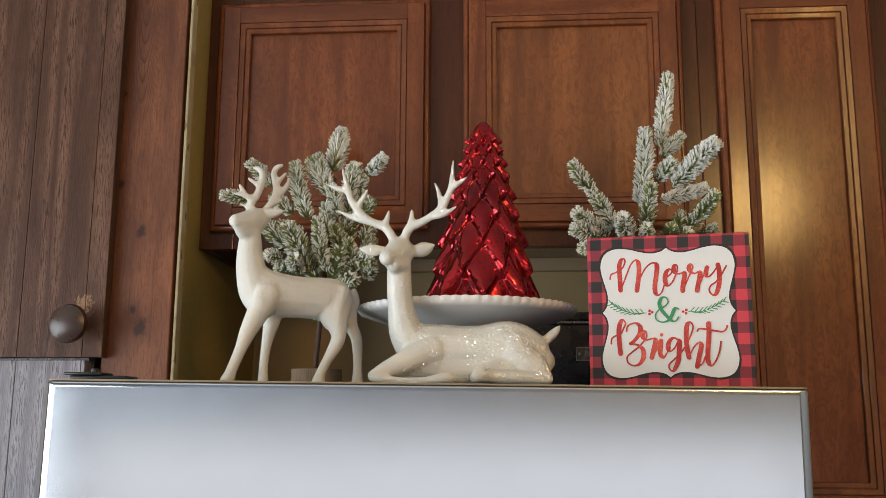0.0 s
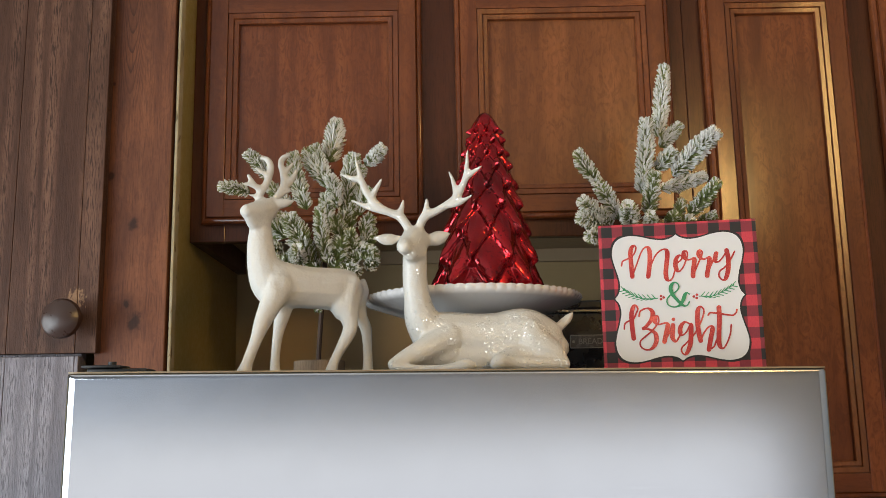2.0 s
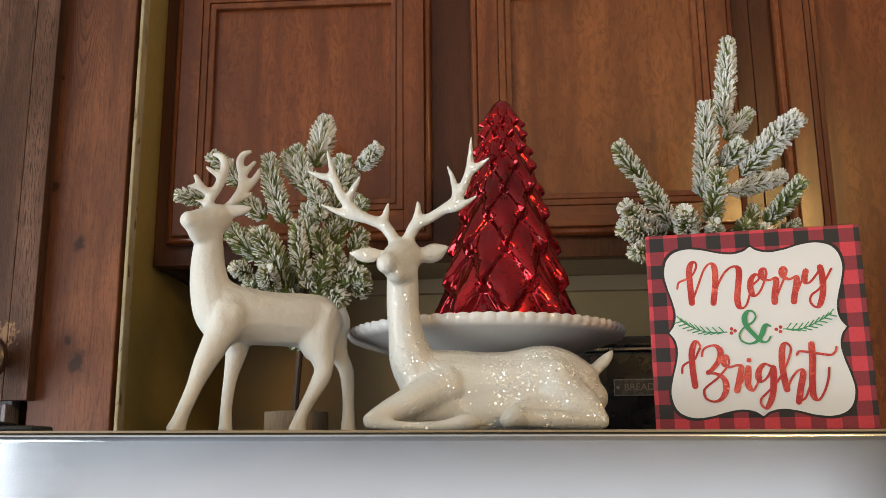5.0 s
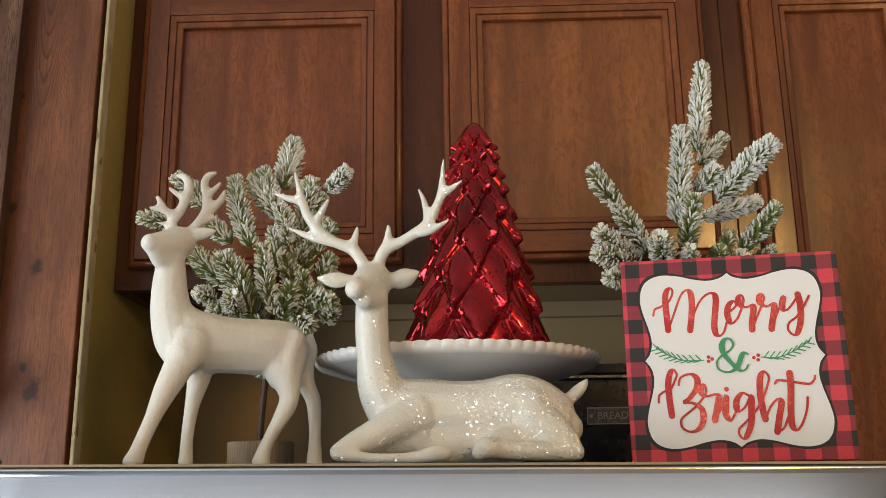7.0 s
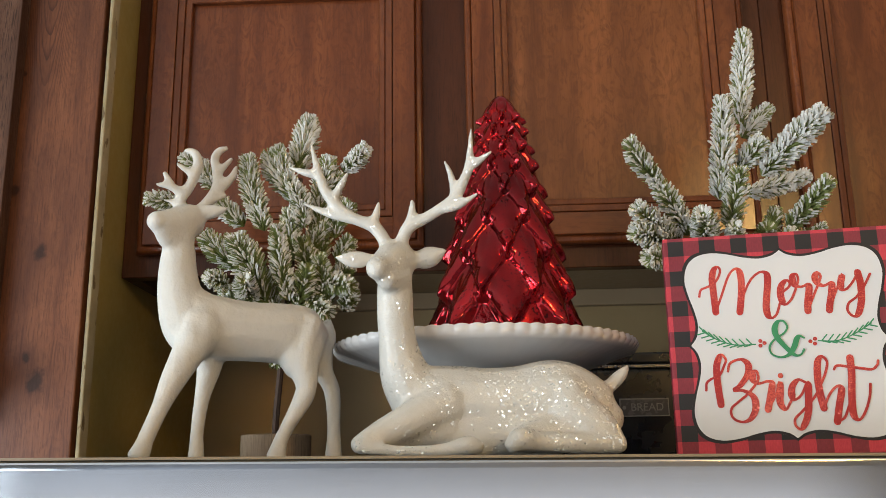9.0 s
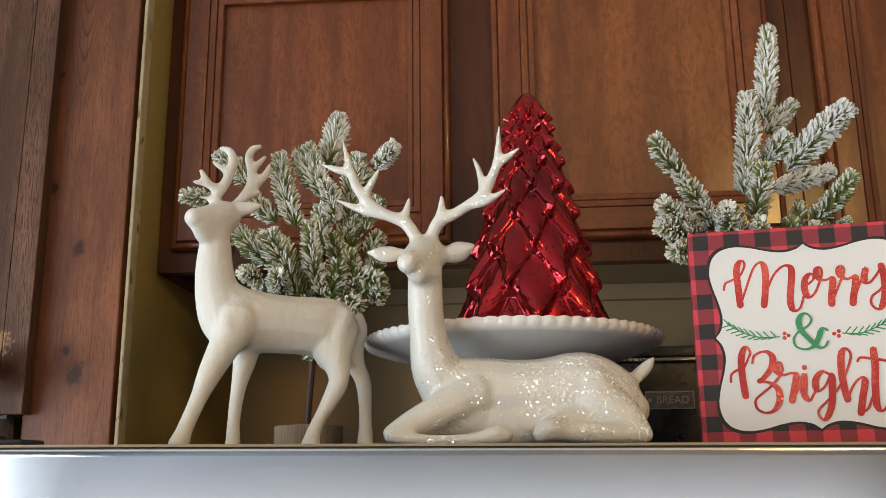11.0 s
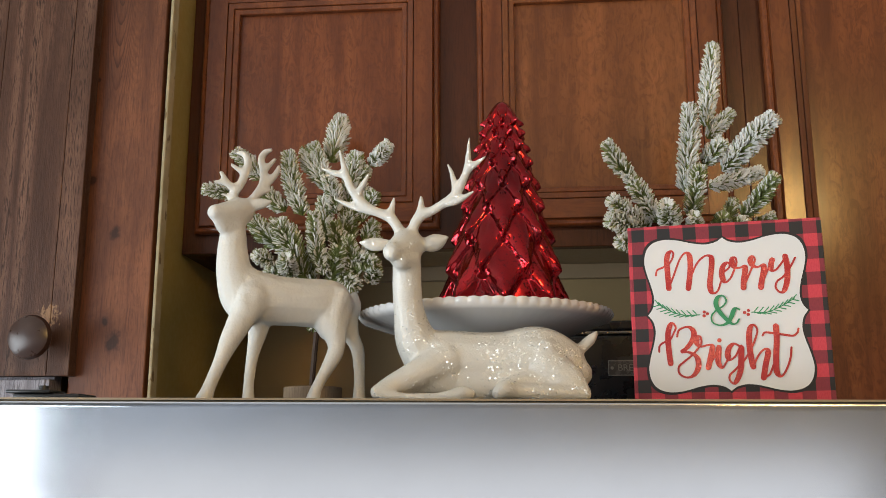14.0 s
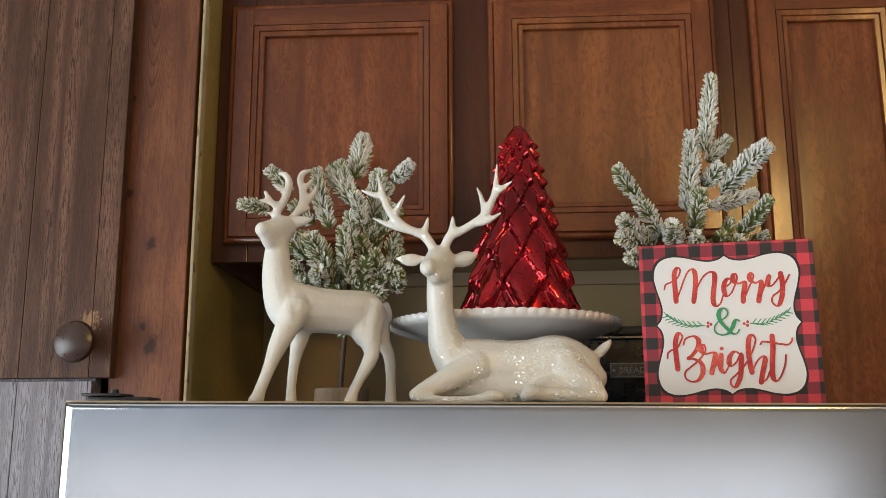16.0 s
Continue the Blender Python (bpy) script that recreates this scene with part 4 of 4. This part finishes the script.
def lying_deer(bm):
    def tube(s, flat=1.0):
        limb(bm, s, flat=flat)

    tube([(-0.133, 1.065, 1.884, 0.0145), (-0.133, 1.068, 1.859, 0.0149), (-0.131, 1.072, 1.837, 0.0157), (-0.126, 1.078, 1.813, 0.0207), (-0.114, 1.085, 1.795, 0.0262)])
    tube([(-0.114, 1.085, 1.795, 0.0271), (-0.089, 1.088, 1.791, 0.0307), (-0.062, 1.090, 1.787, 0.0325), (-0.035, 1.092, 1.787, 0.0335), (-0.006, 1.094, 1.790, 0.0353), (0.017, 1.095, 1.785, 0.0289), (0.030, 1.095, 1.776, 0.0189)])
    tube([(-0.093, 1.072, 1.789, 0.0203), (-0.122, 1.056, 1.775, 0.0147), (-0.144, 1.047, 1.765, 0.0106), (-0.158, 1.040, 1.758, 0.0071)])
    tube([(-0.093, 1.075, 1.772, 0.0194), (-0.122, 1.062, 1.766, 0.0113), (-0.140, 1.050, 1.760, 0.0077)])
    tube([(-0.158, 1.037, 1.756, 0.0050), (-0.127, 1.036, 1.753, 0.0046), (-0.096, 1.034, 1.753, 0.0050), (-0.077, 1.032, 1.756, 0.0074), (-0.069, 1.032, 1.755, 0.0058)])
    tube([(-0.002, 1.082, 1.792, 0.0250), (0.007, 1.074, 1.778, 0.0228), (0.025, 1.064, 1.767, 0.0151), (0.036, 1.060, 1.757, 0.0081)])
    tube([(0.024, 1.075, 1.768, 0.0175), (-0.011, 1.066, 1.766, 0.0147), (-0.036, 1.050, 1.761, 0.0093)])
    tube([(0.037, 1.057, 1.756, 0.0072), (0.004, 1.050, 1.757, 0.0080), (-0.023, 1.045, 1.758, 0.0076), (-0.037, 1.040, 1.760, 0.0096), (-0.044, 1.038, 1.756, 0.0067)])
    tube([(0.035, 1.100, 1.801, 0.0055), (0.044, 1.100, 1.809, 0.0060), (0.050, 1.100, 1.815, 0.0046), (0.054, 1.100, 1.821, 0.0014)])
    tube([(-0.132, 1.063, 1.903, 0.0176), (-0.136, 1.053, 1.899, 0.0152), (-0.141, 1.043, 1.894, 0.0116), (-0.144, 1.034, 1.891, 0.0094)])
    tube([(-0.132, 1.058, 1.889, 0.0146), (-0.137, 1.044, 1.885, 0.0098)])
    tube([(-0.095, 1.068, 1.7655, 0.0185), (-0.055, 1.066, 1.7655, 0.0180), (-0.010, 1.066, 1.7655, 0.0180)], 0.45)
    tube([(-0.150, 1.068, 1.908, 0.0037), (-0.160, 1.066, 1.906, 0.0078), (-0.170, 1.064, 1.906, 0.0073), (-0.182, 1.062, 1.908, 0.0014)], 0.45)
    tube([(-0.120, 1.068, 1.907, 0.0037), (-0.112, 1.066, 1.905, 0.0082), (-0.102, 1.064, 1.907, 0.0086), (-0.091, 1.060, 1.911, 0.0014)])
    tube([(-0.129, 1.060, 1.910, 0.0063), (-0.126, 1.060, 1.921, 0.0057), (-0.120, 1.058, 1.931, 0.0059), (-0.108, 1.056, 1.936, 0.0050), (-0.095, 1.053, 1.943, 0.0050), (-0.083, 1.050, 1.951, 0.0050), (-0.076, 1.048, 1.964, 0.0045), (-0.071, 1.046, 1.978, 0.0041), (-0.069, 1.044, 2.007, 0.0018)])
    tube([(-0.072, 1.046, 1.974, 0.0041), (-0.062, 1.043, 1.980, 0.0034), (-0.053, 1.040, 1.986, 0.0018)])
    tube([(-0.083, 1.050, 1.951, 0.0041), (-0.086, 1.052, 1.970, 0.0032), (-0.091, 1.053, 1.983, 0.0018)])
    tube([(-0.097, 1.053, 1.942, 0.0041), (-0.081, 1.048, 1.944, 0.0041), (-0.065, 1.044, 1.952, 0.0018)])
    tube([(-0.121, 1.058, 1.930, 0.0046), (-0.118, 1.056, 1.943, 0.0036), (-0.118, 1.054, 1.951, 0.0023)])
    tube([(-0.137, 1.060, 1.910, 0.0064), (-0.141, 1.060, 1.920, 0.0057), (-0.147, 1.060, 1.930, 0.0055)])
    tube([(-0.142, 1.060, 1.922, 0.0057), (-0.150, 1.060, 1.932, 0.0057), (-0.166, 1.060, 1.939, 0.0050), (-0.178, 1.060, 1.948, 0.0051), (-0.189, 1.060, 1.962, 0.0049), (-0.195, 1.060, 1.978, 0.0042), (-0.202, 1.060, 2.004, 0.0019)])
    tube([(-0.194, 1.060, 1.976, 0.0040), (-0.208, 1.061, 1.980, 0.0035), (-0.220, 1.062, 1.985, 0.0019)])
    tube([(-0.182, 1.060, 1.957, 0.0042), (-0.176, 1.057, 1.967, 0.0035), (-0.170, 1.055, 1.977, 0.0018)])
    tube([(-0.165, 1.060, 1.937, 0.0041), (-0.187, 1.061, 1.944, 0.0039), (-0.207, 1.062, 1.953, 0.0019)])
    tube([(-0.151, 1.060, 1.933, 0.0046), (-0.147, 1.058, 1.942, 0.0037), (-0.145, 1.057, 1.951, 0.0021)])


figure("deer_figurine", standing_deer, DEER_MATTE, "matte white standing deer figurine with antlers", 0.0017)
figure("deer_figurine", lying_deer, DEER_GLITTER, "glittering white lying deer figurine with antlers", 0.0017)


# ---- frosted fir trees ----
rng = random.Random(7)


def spray(tree, base, tip, radius, frost, lime=0.0):
    """One needled branch from base to tip: a twig with swept needles, frosted towards their ends."""
    base, tip = Vector(base) - tree.location, Vector(tip) - tree.location
    axis = tip - base
    length = axis.length
    axis.normalize()
    side = axis.cross(Vector((0.3, 1, 0.2))).normalized()
    up = side.cross(axis)
    bend = (side * rng.uniform(-1, 1) + up * rng.uniform(-1, 1)) * length * 0.05
    verts, faces, mats = [], [], []
    fresh = rng.random() < 0.65

    def at(t):
        return base + axis * (max(length - radius * 1.15, length * 0.4) * t) + bend * math.sin(math.pi * t)

    def prism(a, b, ra, rb, mat, cap):
        d = (b - a).normalized()
        s = d.cross(Vector((0.2, 0.3, 0.93))).normalized()
        u = d.cross(s)
        k = len(verts)
        for c, r in ((a, ra), (b, rb)):
            for j in range(3):
                w = 2.0944 * j
                verts.append(c + (s * math.cos(w) + u * math.sin(w)) * r)
        for j in range(3):
            faces.append((k + j, k + (j + 1) % 3, k + 3 + (j + 1) % 3, k + 3 + j))
            mats.append(mat)
        if cap:
            faces.append((k + 3, k + 4, k + 5))
            mats.append(mat)

    for i in range(6):
        prism(at(i / 6), at((i + 1) / 6), 0.0017, 0.0015, 0, False)
    rows = max(8, int(length / 0.00105))
    for i in range(rows + 10):
        t = min(1.0, (i + 0.5) / rows)
        ending = max(0.0, (i - rows + 5) / 15)
        for j in range(8):
            a = 2 * math.pi * (j + rng.random()) / 8 + i * 2.4
            out = side * math.cos(a) + up * math.sin(a)
            lean = rng.uniform(0.72, 1.05) * (1 - 0.45 * ending)
            d = (axis * math.cos(lean) + out * math.sin(lean)).normalized()
            n = radius * rng.uniform(1.12, 1.42) * (0.75 + 0.25 * math.sin(math.pi * min(1, t * 1.1)))
            p = at(t) + out * 0.001
            mid, end = p + d * n * 0.5, p + d * n + Vector((0, 0, rng.uniform(-0.001, 0.001)))
            top = 0.12 * out.z + 0.10 * (t - 0.5)
            young = fresh and t > 0.72
            f1 = rng.random() < (frost * 0.80 - 0.02 + top) * (0.75 if young else 1.0)
            f0 = f1 and rng.random() < frost * 0.4
            green = 3 if rng.random() < (0.9 if young else lime) else 1
            prism(p, mid, 0.0006, 0.0007 if not f1 else 0.0010, 2 if f0 else green, False)
            prism(mid, end, 0.0007 if not f1 else 0.0012, 0.0003 if not f1 else 0.0009, 2 if f1 else green, True)
    me = bpy.data.meshes.new("branch")
    me.from_pydata(verts, [], faces)
    ob = new("branch", me)
    for m in (BARK, NEEDLE_GREEN, NEEDLE_FROST, NEEDLE_LIME):
        me.materials.append(m)
    me.polygons.foreach_set("material_index", mats)
    ob.parent = tree
    return ob


def fir(place, label, pole_top, crown):
    tree = thing("artificial_fir", place, label, "artificial tree", "frosted artificial firs")
    part("wood_base", lathe(bmesh.new(), [(0.034, 0.0), (0.0352, 0.001), (0.0352, 0.029), (0.034, 0.030)], 40), TWIG_WOOD, tree, "round pale wood disc base")
    bm = bmesh.new()
    limb(bm, [(0, 0, 0.028, 0.0032), (0, 0, pole_top * 0.5, 0.0034), (*crown, 0.003)], 8)
    part("trunk", bm, BARK, tree)
    return tree


bx = -0.274
tree = fir((bx, 1.285, top_at(bx)), "frosted green artificial fir on a wood disc base", 0.12, (0.012, 0.03, 0.31))
spray(tree, (-0.265, 1.320, 2.072), (-0.258, 1.350, 2.149), 0.0152, 0.85, 0.12)
spray(tree, (-0.273, 1.300, 2.040), (-0.300, 1.310, 2.094), 0.0136, 0.60, 0.12)
spray(tree, (-0.344, 1.270, 2.037), (-0.377, 1.250, 2.073), 0.0108, 0.70, 0.12)
spray(tree, (-0.372, 1.270, 2.017), (-0.413, 1.244, 2.020), 0.0096, 0.70, 0.12)
spray(tree, (-0.232, 1.300, 2.048), (-0.227, 1.300, 2.083), 0.0124, 0.80, 0.12)
spray(tree, (-0.211, 1.300, 2.061), (-0.180, 1.280, 2.086), 0.0105, 0.85, 0.12)
spray(tree, (-0.286, 1.270, 1.913), (-0.315, 1.235, 1.981), 0.0165, 0.45, 0.55)
spray(tree, (-0.259, 1.260, 1.911), (-0.269, 1.235, 1.989), 0.0105, 0.60, 0.12)
spray(tree, (-0.240, 1.285, 1.915), (-0.253, 1.275, 1.986), 0.0120, 0.40, 0.12)
spray(tree, (-0.224, 1.280, 1.909), (-0.230, 1.255, 1.962), 0.0115, 0.35, 0.30)
spray(tree, (-0.226, 1.285, 1.934), (-0.194, 1.275, 1.951), 0.0100, 0.35, 0.12)
spray(tree, (-0.325, 1.270, 1.930), (-0.345, 1.245, 1.937), 0.0095, 0.75, 0.12)
spray(tree, (-0.323, 1.290, 1.953), (-0.363, 1.285, 1.994), 0.0140, 0.40, 0.12)
spray(tree, (-0.295, 1.295, 1.995), (-0.316, 1.285, 2.083), 0.0128, 0.60, 0.12)
spray(tree, (-0.251, 1.285, 1.994), (-0.260, 1.265, 2.043), 0.0110, 0.75, 0.12)
spray(tree, (-0.220, 1.300, 1.986), (-0.223, 1.300, 2.043), 0.0120, 0.35, 0.55)
spray(tree, (-0.295, 1.255, 1.911), (-0.297, 1.215, 1.929), 0.0115, 0.80, 0.12)
spray(tree, (-0.234, 1.300, 1.962), (-0.243, 1.305, 2.028), 0.0130, 0.35, 0.12)
spray(tree, (-0.207, 1.280, 1.903), (-0.192, 1.260, 1.925), 0.0100, 0.60, 0.12)
spray(tree, (-0.277, 1.280, 1.904), (-0.306, 1.285, 1.960), 0.0140, 0.30, 0.12)
spray(tree, (-0.218, 1.300, 1.961), (-0.200, 1.300, 1.991), 0.0110, 0.45, 0.30)
spray(tree, (-0.253, 1.275, 1.903), (-0.237, 1.250, 1.950), 0.0120, 0.40, 0.12)
spray(tree, (-0.303, 1.305, 1.975), (-0.346, 1.310, 1.992), 0.0120, 0.45, 0.12)
spray(tree, (-0.310, 1.275, 1.904), (-0.329, 1.255, 1.919), 0.0105, 0.45, 0.30)
spray(tree, (-0.244, 1.280, 1.941), (-0.189, 1.250, 1.921), 0.0112, 0.45, 0.55)
spray(tree, (-0.250, 1.280, 1.925), (-0.214, 1.260, 1.894), 0.0118, 0.55, 0.12)
spray(tree, (-0.306, 1.280, 1.918), (-0.336, 1.260, 1.920), 0.0118, 0.30, 0.55)
spray(tree, (-0.275, 1.280, 1.875), (-0.275, 1.275, 1.843), 0.0081, 0.10, 0.12)
spray(tree, (-0.265, 1.300, 2.027), (-0.287, 1.300, 2.097), 0.0120, 0.70, 0.12)
spray(tree, (-0.237, 1.295, 2.010), (-0.225, 1.290, 2.080), 0.0120, 0.65, 0.20)
spray(tree, (-0.233, 1.300, 2.035), (-0.211, 1.300, 2.063), 0.0110, 0.60, 0.30)
spray(tree, (-0.215, 1.290, 1.997), (-0.198, 1.285, 2.026), 0.0110, 0.35, 0.45)
spray(tree, (-0.248, 1.300, 1.962), (-0.226, 1.295, 2.005), 0.0125, 0.35, 0.30)
spray(tree, (-0.262, 1.290, 1.960), (-0.267, 1.285, 2.022), 0.0115, 0.50, 0.12)
spray(tree, (-0.319, 1.300, 2.002), (-0.354, 1.300, 2.037), 0.0115, 0.55, 0.12)
spray(tree, (-0.217, 1.295, 1.938), (-0.196, 1.295, 1.971), 0.0105, 0.35, 0.30)
bx = 0.168
tree = fir((bx, 1.20, top_at(bx)), "heavily frosted artificial fir standing behind the sign", 0.12, (0.012, 0.005, 0.24))
spray(tree, (0.195, 1.210, 2.068), (0.213, 1.227, 2.180), 0.0106, 0.90, 0.12)
spray(tree, (0.163, 1.190, 1.985), (0.173, 1.180, 2.090), 0.0117, 0.85, 0.12)
spray(tree, (0.196, 1.210, 2.054), (0.228, 1.210, 2.088), 0.0094, 0.85, 0.12)
spray(tree, (0.187, 1.200, 2.020), (0.211, 1.180, 2.046), 0.0109, 0.85, 0.12)
spray(tree, (0.208, 1.200, 2.011), (0.262, 1.153, 2.063), 0.0136, 0.90, 0.12)
spray(tree, (0.168, 1.180, 1.951), (0.175, 1.150, 2.008), 0.0105, 0.45, 0.55)
spray(tree, (0.192, 1.200, 1.993), (0.256, 1.200, 2.011), 0.0092, 0.95, 0.12)
spray(tree, (0.224, 1.190, 1.956), (0.256, 1.150, 1.994), 0.0100, 0.40, 0.55)
spray(tree, (0.103, 1.170, 1.995), (0.072, 1.148, 2.036), 0.0100, 0.60, 0.12)
spray(tree, (0.131, 1.190, 1.951), (0.097, 1.165, 2.002), 0.0106, 0.70, 0.12)
spray(tree, (0.122, 1.190, 1.943), (0.074, 1.150, 1.971), 0.0116, 0.95, 0.12)
spray(tree, (0.144, 1.180, 1.937), (0.134, 1.140, 1.964), 0.0125, 0.70, 0.12)
spray(tree, (0.112, 1.180, 1.941), (0.070, 1.150, 1.947), 0.0115, 0.90, 0.12)
spray(tree, (0.210, 1.200, 1.946), (0.219, 1.200, 1.982), 0.0080, 0.35, 0.55)
spray(tree, (0.171, 1.180, 1.936), (0.164, 1.150, 1.952), 0.0089, 0.80, 0.12)
spray(tree, (0.237, 1.200, 1.948), (0.263, 1.190, 1.957), 0.0069, 0.50, 0.12)
spray(tree, (0.195, 1.190, 1.938), (0.199, 1.160, 1.953), 0.0095, 0.20, 0.12)
spray(tree, (0.124, 1.190, 1.932), (0.081, 1.150, 1.920), 0.0105, 0.80, 0.12)
spray(tree, (0.205, 1.190, 1.930), (0.222, 1.160, 1.947), 0.0094, 0.30, 0.55)
